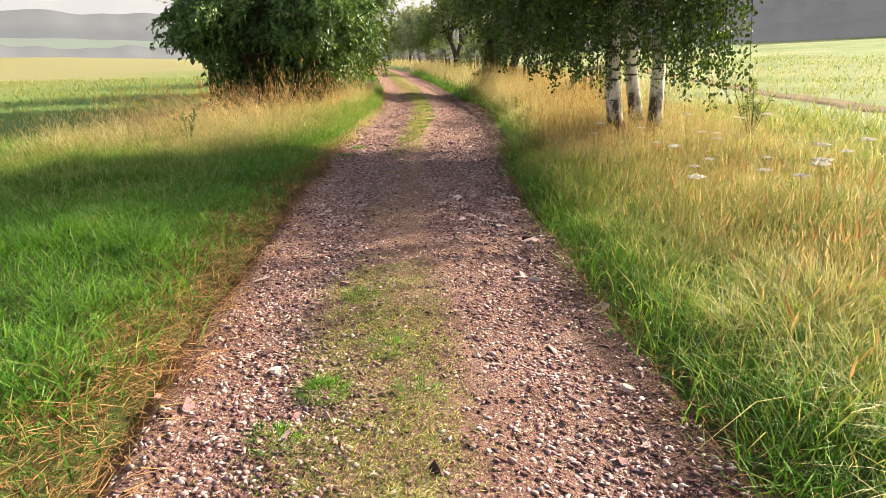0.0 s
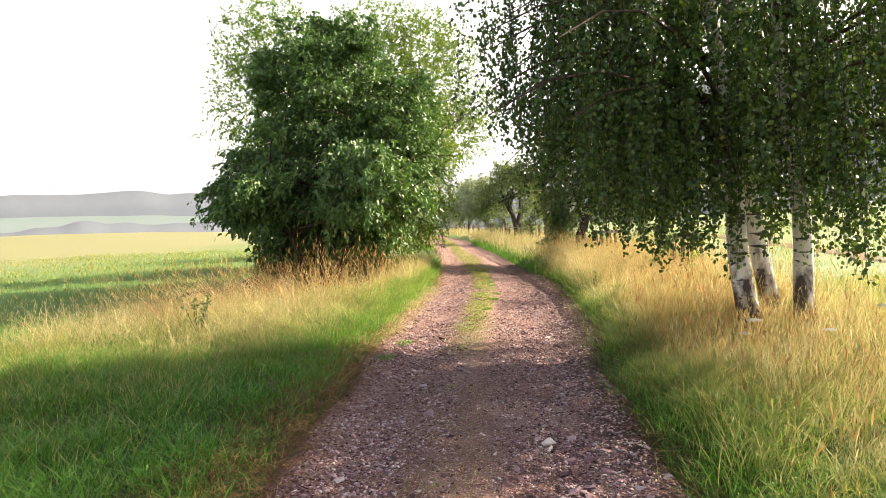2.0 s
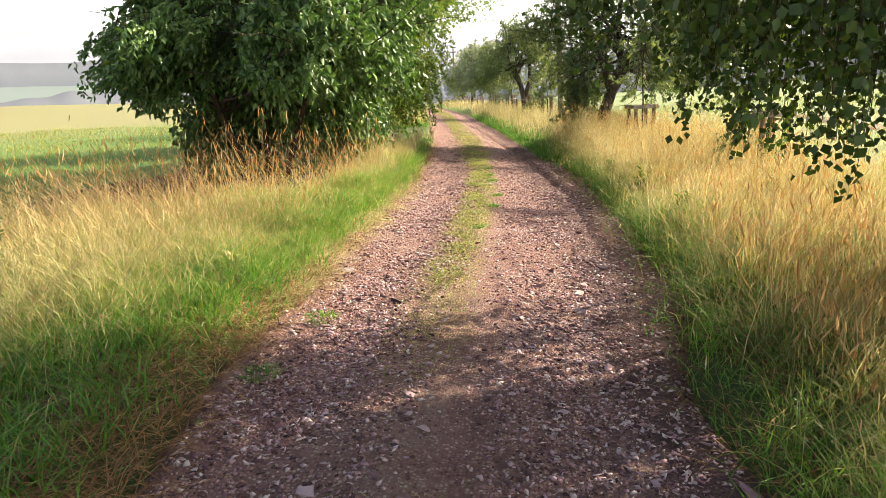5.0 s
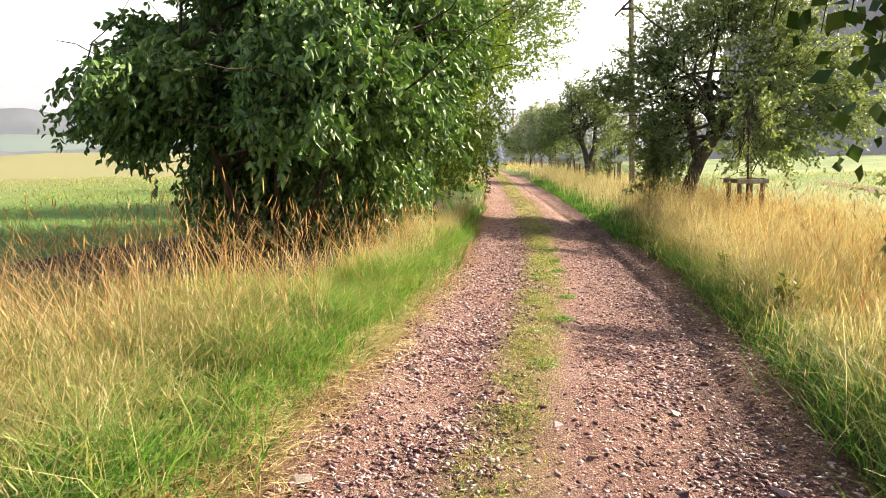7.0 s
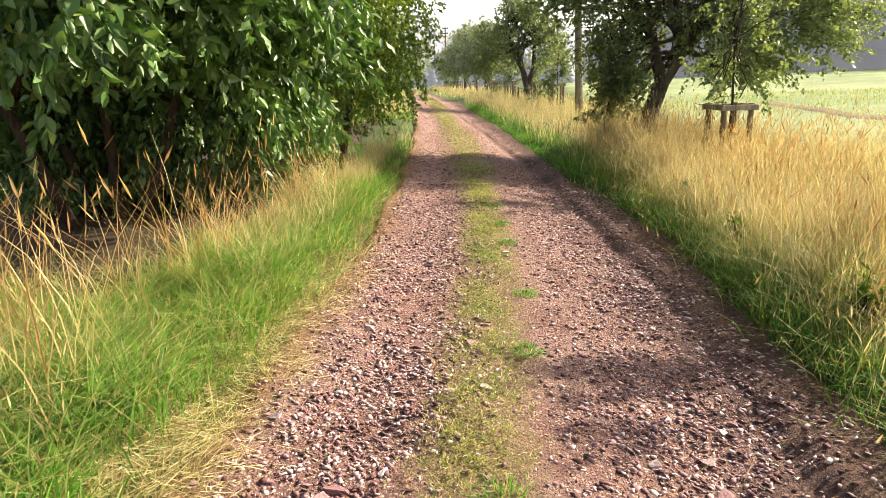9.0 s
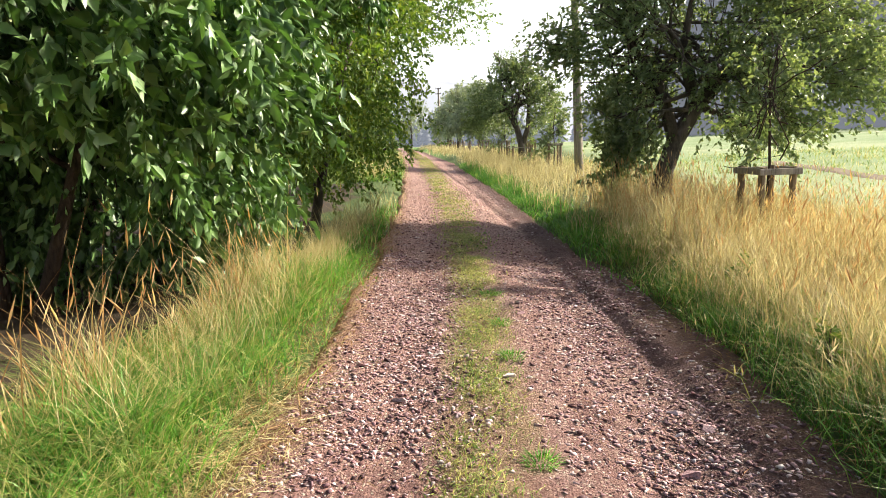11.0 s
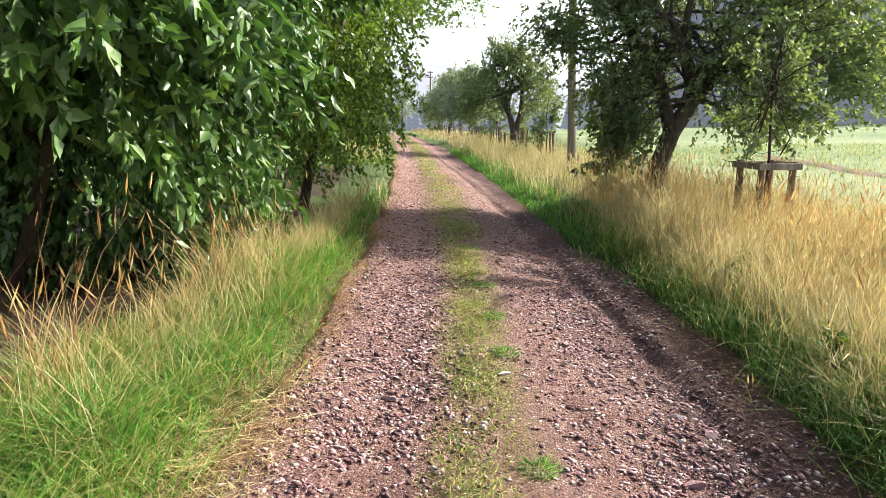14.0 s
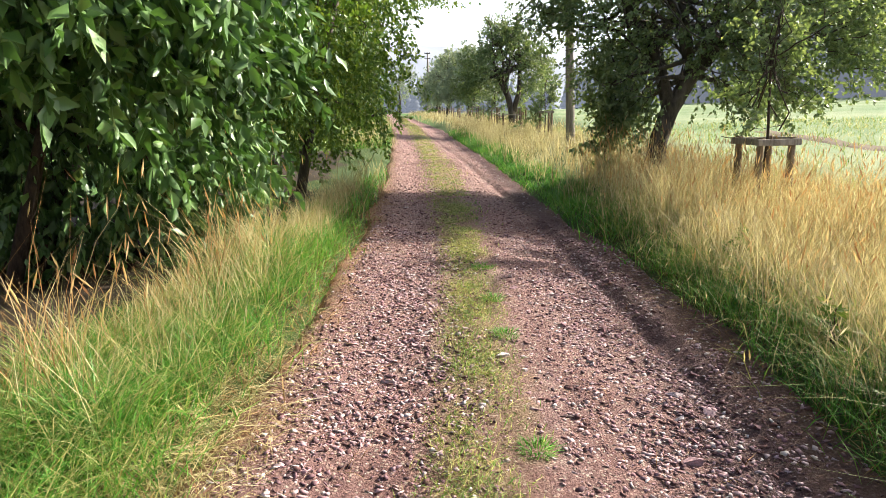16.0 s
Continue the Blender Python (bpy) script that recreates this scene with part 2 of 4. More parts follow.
M_GRASS = leaf_material("green_grass", [(0, (0.045, 0.16, 0.016)), (0.55, (0.10, 0.29, 0.032)), (0.9, (0.20, 0.40, 0.058)), (1, (0.45, 0.44, 0.17))], 0.44, 0.42, (1.05, 1.1, 0.6))
M_GRASS_MIX = leaf_material("ripening_grass", [(0, (0.085, 0.20, 0.030)), (0.4, (0.20, 0.32, 0.060)), (0.7, (0.43, 0.41, 0.145)), (1, (0.61, 0.54, 0.26))], 0.46, 0.5, (1.08, 1.06, 0.68))
M_STRAW = leaf_material("dry_grass", [(0, (0.28, 0.22, 0.09)), (0.5, (0.50, 0.425, 0.20)), (1, (0.74, 0.675, 0.42))], 0.48, 0.55, (1.06, 1.02, 0.85))
M_RUST = leaf_material("rusty_stalks", [(0, (0.30, 0.13, 0.05)), (0.35, (0.48, 0.30, 0.13)), (1, (0.68, 0.54, 0.30))], 0.4, 0.6, (1.1, 1.0, 0.7))
M_THATCH = leaf_material("dead_thatch", [(0, (0.15, 0.065, 0.025)), (0.6, (0.29, 0.155, 0.06)), (1, (0.46, 0.30, 0.13))], 0.2, 0.7, (1, 1, 0.8))
M_CLOD = plain_material("dark_clod", (0.07, 0.034, 0.032), (0.18, 0.095, 0.088), 60.0, 0.9)
M_SOIL = plain_material("bare_soil", (0.11, 0.075, 0.05), (0.24, 0.18, 0.12), 12.0, 0.95)
# nearly black: the thicket's shade is painted into this soil colour
M_SHADED_LITTER = plain_material("shaded_leaf_litter", (0.022, 0.017, 0.012), (0.075, 0.052, 0.032), 25.0, 0.95)
M_PETAL = plain_material("white_petals", (0.50, 0.47, 0.36), (0.70, 0.67, 0.56), 200.0, 0.7)
# mist painted into the far backdrops: greyed base colours that also glow
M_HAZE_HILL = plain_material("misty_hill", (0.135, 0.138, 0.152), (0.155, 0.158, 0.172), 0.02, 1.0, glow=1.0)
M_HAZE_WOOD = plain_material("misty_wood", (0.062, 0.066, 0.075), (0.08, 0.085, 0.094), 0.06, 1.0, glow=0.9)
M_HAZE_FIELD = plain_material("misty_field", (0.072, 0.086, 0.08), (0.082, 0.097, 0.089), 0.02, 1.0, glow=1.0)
M_HAZE_FOREST = plain_material("misty_forest", (0.055, 0.057, 0.063), (0.075, 0.077, 0.084), 0.15, 1.0, (1, 1, 0.15), glow=0.8)

# ---- shapes ----
rng = np.random.default_rng(7)


def link_mesh(name, verts, faces, mat, parent=None, label="", smooth=False, at=None):
    me = bpy.data.meshes.new(name)
    me.from_pydata([tuple(v) for v in verts], [], [tuple(f) for f in faces])
    me.materials.append(mat)
    if smooth:
        me.polygons.foreach_set("use_smooth", np.ones(len(me.polygons), dtype=bool))
    me.update()
    ob = new(name, me)
    if parent is not None:
        ob.parent = parent
    if at is not None:
        ob.location = at
    return tagged(ob, label) if label else ob


def big_mesh(name, verts, tris, mat, parent=None, label=""):
    """A mesh of triangles from two arrays."""
    me = bpy.data.meshes.new(name)
    n, k = len(verts), len(tris)
    me.vertices.add(n)
    me.vertices.foreach_set("co", np.ascontiguousarray(verts, dtype=np.float32).ravel())
    me.loops.add(k * 3)
    me.loops.foreach_set("vertex_index", np.ascontiguousarray(tris, dtype=np.int32).ravel())
    me.polygons.add(k)
    me.polygons.foreach_set("loop_start", np.arange(0, k * 3, 3, dtype=np.int32))
    me.materials.append(mat)
    me.update(calc_edges=True)
    ob = new(name, me)
    if parent is not None:
        ob.parent = parent
    return tagged(ob, label) if label else ob


def thing(name, x, y, z, label, category, group="", kind=""):
    ob = new(name)
    ob.location = (x, y, z)
    ob.empty_display_size = 0.2
    return tagged(ob, label, category, group, kind)


def tube(points, radii, sides=8, cap=True):
    """Rings along a line; returns verts and faces."""
    pts = [Vector(p) for p in points]
    verts, faces = [], []
    for i, (p, r) in enumerate(zip(pts, radii)):
        d = (pts[min(i + 1, len(pts) - 1)] - pts[max(i - 1, 0)]).normalized()
        a = d.cross(Vector((0.31, 0.95, 0.05))).normalized()
        b = d.cross(a)
        for k in range(sides):
            w = 2 * math.pi * k / sides
            verts.append(p + (a * math.cos(w) + b * math.sin(w)) * r)
    for i in range(len(pts) - 1):
        for k in range(sides):
            k2 = (k + 1) % sides
            faces.append((i * sides + k, i * sides + k2, (i + 1) * sides + k2, (i + 1) * sides + k))
    if cap:
        faces.append(tuple(range(sides - 1, -1, -1)))
        faces.append(tuple((len(pts) - 1) * sides + k for k in range(sides)))
    return verts, faces


def merge(pieces):
    verts, faces = [], []
    for v, f in pieces:
        o = len(verts)
        verts += list(v)
        faces += [tuple(i + o for i in q) for q in f]
    return verts, faces


def box(x0, y0, z0, x1, y1, z1, bevel=0.006):
    bm = bmesh.new()
    bmesh.ops.create_cube(bm, size=1, matrix=Matrix.LocRotScale(((x0 + x1) / 2, (y0 + y1) / 2, (z0 + z1) / 2), None, (x1 - x0, y1 - y0, z1 - z0)))
    if bevel:
        bmesh.ops.bevel(bm, geom=bm.edges[:], offset=bevel, segments=1, affect="EDGES")
    v = [q.co.copy() for q in bm.verts]
    bm.verts.index_update()
    f = [tuple(w.index for w in q.verts) for q in bm.faces]
    bm.free()
    return v, f


# ---- the lie of the land ----
ROAD_Y = np.array([-40, 0, 2, 5, 9, 12.5, 16, 20, 25, 30, 38, 46, 60, 78, 95, 160.0])
ROAD_X = np.array([0.6, 0.12, -0.03, -0.36, -0.64, -0.68, -0.74, -1.12, -1.80, -2.55, -3.95, -5.30, -7.95, -11.3, -14.6, -30.0])


def road_x(y):
    """The track's middle line."""
    total = 0
    for d in (-1.5, -0.75, 0, 0.75, 1.5):
        total = total + np.interp(np.asarray(y, float) + d, ROAD_Y, ROAD_X)
    return total / 5


def smooth01(v):
    v = np.clip(v, 0, 1)
    return v * v * (3 - 2 * v)


def wavy(x, y, s, seed=0.0):
    return (np.sin(x * s + 1.7 * np.sin(y * s * 0.71 + seed) + seed) + np.sin(y * s * 1.13 + 1.3 * np.sin(x * s * 0.83 - seed) + 2.1 + seed)) / 2


def ground_z(x, y):
    x, y = np.asarray(x, float), np.asarray(y, float)
    dx = x - road_x(y)
    centre = -0.079 * (road_x(np.clip(y, -10, 45)) + 0.5)
    z = centre - 0.079 * np.clip(dx, -1.5, 1.5)
    far = smooth01((np.abs(dx) - 1.5) / 7)
    z = z * (1 - 0.7 * far)
    z = z + 0.06 * smooth01((np.abs(dx) - 1.2) / 0.5)
    z = z + 0.035 * wavy(x, y, 1.3) * smooth01((np.abs(dx) - 1.2) / 1.5)
    z = z + 0.15 * wavy(x, y, 0.11, 2.0) * smooth01((np.abs(dx) - 8) / 20)
    left = np.clip(-dx - 9, 0, None)
    z = z + 0.021 * np.clip(left, 0, 75) - 0.16 * np.clip(left - 85, 0, 160) * smooth01((left - 85) / 30)
    z = z + 0.020 * np.clip(dx - 9, 0, 400)
    z = z + 2.4 * smooth01((y - 80) / 60) * smooth01(left / 60) + 0.10 * smooth01((dx - 1.55) / 0.6) * smooth01((y - 8) / 3) * (1 - smooth01((dx - 3.5) / 4))
    z = z - 0.012 * np.clip(y - 110, 0, 600)
    return z


def spaced(lo, hi, near_lo, near_hi, step, grow=1.12):
    """Coordinates that are close together between near_lo and near_hi and spread out beyond."""
    mid = list(np.arange(near_lo, near_hi + 1e-6, step))
    d, v = step, near_hi
    while v < hi:
        d *= grow
        v += d
        mid.append(v)
    d, v = step, near_lo
    low = []
    while v > lo:
        d *= grow
        v -= d
        low.append(v)
    return np.array(low[::-1] + mid)


def grid_faces(nx, ny):
    i = np.arange(nx * ny).reshape(ny, nx)
    q = np.stack([i[:-1, :-1], i[:-1, 1:], i[1:, 1:], i[1:, :-1]], -1).reshape(-1, 4)
    return np.concatenate([q[:, [0, 1, 2]], q[:, [0, 2, 3]]])


gx = spaced(-900, 900, -9, 7, 0.22)
gy = spaced(-120, 1500, -3, 30, 0.25)
X, Y = np.meshgrid(gx, gy)
Zg = ground_z(X, Y)
dx = np.abs(X - road_x(Y))
Zg = Zg - 0.10 * (1 - smooth01((dx - 1.30) / 0.25)) * (Y < 120)
side = X - road_x(Y)
Zg = Zg - 0.09 * ((side > 1.2) & (side < 1.62) & (Y > 10.5) & (Y < 19.5))
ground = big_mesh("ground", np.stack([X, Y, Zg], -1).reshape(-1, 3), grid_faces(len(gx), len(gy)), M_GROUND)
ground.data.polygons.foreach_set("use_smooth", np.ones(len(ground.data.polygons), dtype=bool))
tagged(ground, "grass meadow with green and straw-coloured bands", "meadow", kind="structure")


def half_width(d, y):
    """From the middle line to the gravel's edge: broader past the birches, on the meadow side most."""
    wide = smooth01((y - 8.5) / 3)
    right = 1.16 + 0.33 * wide - 0.26 * smooth01((y - 18) / 4)
    left = 1.10 + 0.16 * wide
    return np.where(d > 0, right, left)


def track_z(x, y):
    """Ruts, the raised middle, and lumps."""
    d = x - road_x(y)
    z = ground_z(x, y)
    z = z - 0.045 * np.exp(-((d + 0.72) / 0.28) ** 2) - 0.05 * np.exp(-((d - 0.72) / 0.30) ** 2)
    z = z - 0.05 * np.exp(-((d - 1.07 + 0.035 * (y - 15) - 0.03 * np.sin(y * 0.9)) / 0.085) ** 2) * smooth01((y - 10) / 3) * (0.8 + 0.2 * wavy(x, y, 1.2)) + 0.012 * np.exp(-((d - 1.23 + 0.035 * (y - 15) - 0.03 * np.sin(y * 0.9)) / 0.08) ** 2) * smooth01((y - 10) / 3)
    z = z + 0.012 * wavy(x, y, 3.1) + 0.010 * wavy(x, y, 7.3, 1.0) + 0.006 * wavy(x, y, 19.0, 3.0) + 0.005 * wavy(x, y, 37.0, 5.0)
    edge = smooth01((np.abs(d) - half_width(d, y) - 0.08 * wavy(x * 0 + np.sign(d) * 9, y, 1.9)) / 0.22)
    return z + 0.012 - 0.14 * edge


ty = np.concatenate([np.arange(-3, 22, 0.045), spaced(22, 118, 22, 22.05, 0.05, 1.03)[1:]])
ty = np.unique(np.round(ty, 4))
td = np.linspace(-1.75, 1.85, 82)
D, Y = np.meshgrid(td, ty)
X = road_x(Y) + D
track = big_mesh("road", np.stack([X, Y, track_z(X, Y)], -1).reshape(-1, 3), grid_faces(len(td), len(ty)), M_TRACK)
track.data.polygons.foreach_set("use_smooth", np.ones(len(track.data.polygons), dtype=bool))
uv = track.data.uv_layers.new(name="across")
loop_vertex = np.zeros(len(track.data.loops), dtype=np.int32)
track.data.loops.foreach_get("vertex_index", loop_vertex)
flat = np.stack([(D.ravel() + 1.62) / 3.24, Y.ravel() / 100], -1)
uv.data.foreach_set("uv", flat[loop_vertex].astype(np.float32).ravel())
tagged(track, "rutted farm track of reddish gravel and stones", "track", kind="structure")

# ---- leaves and blades ----


def unit(v):
    return v / np.maximum(np.linalg.norm(v, axis=-1, keepdims=True), 1e-9)


def leaves(pos, along, size, width=0.45, fold=0.25, fine=True, droop=0.25):
    """Arrays of a leaf at each place: pointing along, folded at its midrib."""
    n = len(pos)
    along = unit(along)
    side = unit(np.cross(along, rng.normal(size=(n, 3))))
    up = np.cross(side, along)
    size = np.broadcast_to(np.asarray(size, float), (n,))[:, None]
    if fine == 2:
        shape = [(0, 0, 0), (0.16, 0.62, 0.45), (0.42, 1.0, 0.6), (0.72, 0.66, 0.4), (1, 0, -droop), (0.72, -0.66, 0.4), (0.42, -1.0, 0.6), (0.16, -0.62, 0.45)]
        tri = np.array([(0, 1, 2), (0, 2, 3), (0, 3, 4), (0, 4, 5), (0, 5, 6), (0, 6, 7)])
    elif fine:
        shape = [(0, 0, 0), (0.28, 0.85, 0.6), (0.62, 0.8, 0.5), (1, 0, -droop), (0.62, -0.8, 0.5), (0.28, -0.85, 0.6)]
        tri = np.array([(0, 1, 2), (0, 2, 3), (0, 3, 4), (0, 4, 5)])
    else:
        shape = [(0, 0, 0), (0.45, 1, 0.5), (1, 0, -droop), (0.45, -1, 0.5)]
        tri = np.array([(0, 1, 2), (0, 2, 3)])
    v = np.stack([pos + size * (along * a + side * (b * width * 0.5) + up * (c * fold)) for a, b, c in shape], 1)
    k = len(shape)
    t = (np.arange(n)[:, None, None] * k + tri[None]).reshape(-1, 3)
    return v.reshape(-1, 3), t


def stack(parts):
    vs, ts, o = [], [], 0
    for v, t in parts:
        vs.append(v)
        ts.append(t + o)
        o += len(v)
    return np.concatenate(vs), np.concatenate(ts)


def blades(x, y, z, height, width, lean, turn=None, bend=0.5, segs=2):
    """Arrays of a tapering, bent blade at each root."""
    n = len(x)
    turn = rng.uniform(0, 2 * math.pi, n) if turn is None else turn
    out = np.stack([np.cos(turn), np.sin(turn), np.zeros(n)], -1)
    side = np.stack([-np.sin(turn), np.cos(turn), np.zeros(n)], -1)
    twist = rng.uniform(-1.2, 1.2, n)[:, None]
    side = side * np.cos(twist) + out * np.sin(twist)
    root = np.stack([x, y, z - 0.02], -1)
    height, width, lean = (np.broadcast_to(np.asarray(a, float), (n,))[:, None] for a in (height, width, lean))
    rows = []
    for s in range(segs + 1):
        f = s / segs
        reach = lean * height * (f * (1 - bend) + bend * f ** 2.2)
        rise = height * (f - 0.35 * lean * f ** 2)
        p = root + out * reach + np.array([0, 0, 1.0]) * rise
        if s == segs or (s == 0 and segs == 2):
            rows.append(p[:, None])
        else:
            w = width * (0.5 if segs == 2 else 0.5 - 0.375 * f)
            rows.append(np.stack([p - side * w, p + side * w], 1))
    v = np.concatenate(rows, 1)
    k = v.shape[1]
    tri = [(0, 1, 2)] if segs == 2 else []
    for s in range(0 if segs == 2 else segs - 1):
        a = s * 2
        tri += [(a, a + 1, a + 3), (a, a + 3, a + 2)]
    tri.append((k - 3, k - 2, k - 1))
    t = (np.arange(n)[:, None, None] * k + np.array(tri)[None]).reshape(-1, 3)
    return v.reshape(-1, 3), t, v[:, -1]


def sow(n, d0, d1, y0, y1, clump=0.0, tuft_size=14):
    """Roots in a strip at d0 to d1 metres from the track's middle line."""
    if clump:
        m = max(1, int(n / tuft_size))
        cy, cd = rng.uniform(y0, y1, m), rng.uniform(d0, d1, m)
        k = rng.integers(0, m, n)
        y = cy[k] + rng.normal(size=n) * clump
        d = cd[k] + rng.normal(size=n) * clump
    else:
        y, d = rng.uniform(y0, y1, n), rng.uniform(d0, d1, n)
    soft = min(0.5, 0.18 * abs(d1 - d0))
    far_side = -1 if abs(d0) > abs(d1) else 1
    d = d + far_side * np.abs(rng.normal(size=n)) * soft * (rng.random(n) < 0.5) + rng.normal(size=n) * 0.05
    y = y + rng.normal(size=n) * min(1.0, 0.12 * (y1 - y0))
    x = road_x(y) + d
    # tussocks with darker gaps between them
    if clump:
        thick = wavy(x, y, 4.3, 2.5) + 0.6 * wavy(x, y, 9.7, 0.4) > rng.uniform(-1.5, 0.35, n)
        x, y = x[thick], y[thick]
    # nothing grows in the dark under the thicket
    dark = (x < -3.2) & (x > -8.5) & (y > 14.6 + 0.35 * np.sin(x * 2.3)) & (y < 31)
    x, y = x[~dark], y[~dark]
    return x, y, ground_z(x, y)

# ---- trees and shrubs ----


def wander(start, direction, length, steps, swing, pull=0.0, r=None):
    """A crooked line of points; pull bends it up (or, below zero, down)."""
    r = r or random
    p, d = Vector(start), Vector(direction).normalized()
    pts = [p.copy()]
    for _ in range(steps):
        d = (d + Vector((r.uniform(-swing, swing), r.uniform(-swing, swing), r.uniform(-swing, swing) + pull))).normalized()
        p = p + d * (length / steps)
        pts.append(p.copy())
    return pts


def taper(n, r0, r1):
    return [r0 + (r1 - r0) * (i / (n - 1)) for i in range(n)]


def in_blobs(n, blobs, shell=0.5, gap=0.0, gap_scale=1.1):
    """Random places in a heap of ellipsoids (x, y, z, rx, ry, rz), most of them near its skin; gap leaves holes."""
    b = np.array(blobs, float)
    weight = b[:, 3] * b[:, 4] + b[:, 4] * b[:, 5]
    got = []
    total = 0
    while total < n:
        m = n * 2
        k = rng.choice(len(b), m, p=weight / weight.sum())
        v = unit(rng.normal(size=(m, 3)))
        r = 1 - shell * rng.random(m) ** 1.6
        r = r * (1 + 0.17 * wavy(v[:, 0] * 3 + k, v[:, 1] * 3 + v[:, 2] * 4, 2.3) + 0.10 * wavy(v[:, 0] * 3 - k, v[:, 1] * 3 + v[:, 2] * 3, 5.5, 2.0))
        p = b[k, :3] + v * r[:, None] * b[k, 3:]
        inside = np.zeros(m, bool)
        for q in range(len(b)):
            inside |= (np.linalg.norm((p - b[q, :3]) / b[q, 3:], axis=1) < 1 - shell) & (k != q)
        keep = ~inside
        if gap:
            h = wavy(p[:, 0] + 0.7 * p[:, 2], p[:, 1] - 0.6 * p[:, 2], 2.6 * gap_scale) + 0.6 * wavy(p[:, 0] - p[:, 2], p[:, 1] + p[:, 2], 5.1 * gap_scale, 4.0)
            keep &= h > gap - 1
        p = p[keep]
        got.append(p)
        total += len(p)
    p = np.concatenate(got)
    return p[rng.permutation(len(p))[:n]]


def sprigs(centres, heart, count, length, size, width, fine, hang=0.5, spread=0.55):
    """Leaves along a short twig that starts at each centre and points away from the heart."""
    n = len(centres)
    out = unit(unit(centres - heart) + rng.normal(size=(n, 3)) * 0.55 + np.array([0, 0, -hang * 0.5]))
    f = rng.random((n, count))
    base = centres[:, None] + out[:, None] * (f[..., None] - 0.5) * length + np.array([0, 0, -1.0]) * (hang * 0.5 * length * f ** 2)[..., None]
    along = out[:, None] * 0.6 + rng.normal(size=(n, count, 3)) * spread + np.array([0, 0, -hang])
    s = size * rng.uniform(0.6, 1.25, (n, count))
    return leaves(base.reshape(-1, 3), along.reshape(-1, 3), s.reshape(-1), width, 0.22, fine)


def woody_plant(name, label, category, x, y, blobs, bark, leaf_mat, trunks, n_sprigs, leaf, limbs=14, per=12, width=0.45, fine=False, hang=0.5, shell=0.5, gap=0.0, seed=1, length=0.34, group="", twig_ends=0, core=()):
    """A tree or shrub: trunks, limbs that reach into the heap of blobs, and a crown of leafy sprigs. Blobs are relative to the foot."""
    r = random.Random(seed)
    z = float(ground_z(x, y))
    root = thing(name, x, y, z, label, category, group)
    heads = []
    for i, (pts, r0, r1) in enumerate(trunks):
        v, f = tube(pts, taper(len(pts), r0, r1), 10)
        v = [q * 1.0 + Vector((r.uniform(-1, 1), r.uniform(-1, 1), 0)) * r0 * 0.12 for q in v]
        link_mesh("trunk", v, f, bark, root, smooth=True)
        heads += [(Vector(p), r0 + (r1 - r0) * k / (len(pts) - 1)) for k, p in enumerate(pts) if k >= len(pts) // 2]
    for i in range(limbs):
        p, rad = r.choice(heads)
        b = r.choice(blobs)
        goal = Vector((b[0] + r.uniform(-0.75, 0.75) * b[3], b[1] + r.uniform(-0.75, 0.75) * b[4], b[2] + r.uniform(-0.5, 0.8) * b[5]))
        span = (goal - p).length
        pts = [p.copy()]
        for k in range(1, 7):
            q = p.lerp(goal, k / 6) + Vector((r.uniform(-1, 1), r.uniform(-1, 1), r.uniform(-0.6, 1))) * span * 0.07
            pts.append(q)
        w = min(rad * 0.6, 0.05 + span * 0.012)
        pieces = [tube(pts, taper(7, w, 0.008), 6)]
        for _ in range(5):
            s = r.choice(pts[2:])
            tw = wander(s, (r.uniform(-1, 1), r.uniform(-1, 1), r.uniform(-0.3, 0.9)), span * 0.35, 4, 0.35, 0.0, r)
            pieces.append(tube(tw, taper(5, w * 0.4, 0.004), 4, False))
        v, f = merge(pieces)
        link_mesh("limb", v, f, bark, root, smooth=True)
    c = in_blobs(n_sprigs, blobs, shell, gap)
    inner = in_blobs(4200, [(*q[:3], q[3] * 0.72, q[4] * 0.72, q[5] * 0.75) for q in core], 0.5) if core else None
    hearts = np.array([np.mean([b[0] for b in blobs]), np.mean([b[1] for b in blobs]), np.mean([b[2] for b in blobs]) - 0.4])
    shoots = []
    for k in range(limbs * 3):
        o = c[(k * 37) % len(c)]
        way_out = unit(unit(o - hearts) + np.array([r.uniform(-0.5, 0.5), r.uniform(-0.5, 0.5), r.uniform(-0.2, 0.4)]))
        reach = r.uniform(0.3, 1.0) * (0.5 + 3.5 * leaf)
        for q in range(5):
            shoots.append(o + way_out * reach * (q + 0.5) / 5 - np.array([0, 0, 0.3 * reach * (q / 5) ** 2]))
    c = np.concatenate([c, np.array(shoots)])
    if core:
        c = c[c[:, 0] < 2.75]
    if fine:
        near = c[:, 1] < -0.2
        v, t = stack([sprigs(c[near], hearts, per, length, leaf, width, 2, hang), sprigs(c[~near], hearts, per, length, leaf, width, False, hang)])
    else:
        v, t = sprigs(c, hearts, per, length, leaf, width, fine, hang)
    if core:
        v, t = stack([(v, t), sprigs(inner, hearts, per, length, leaf * 1.1, width, False, hang)])
    big_mesh("crown", v, t, leaf_mat, root)
    if twig_ends:
        pieces = []
        for q in c[:twig_ends]:
            d = unit(q - hearts)
            pieces.append(tube([Vector(q - d * 0.5), Vector(q - d * 0.1 + np.array([0, 0, 0.04])), Vector(q + d * 0.2)], [0.008, 0.006, 0.003], 4, False))
        v, f = merge(pieces)
        tagged(link_mesh("twig", v, f, M_TWIG, root), kind="stuff")
    return root


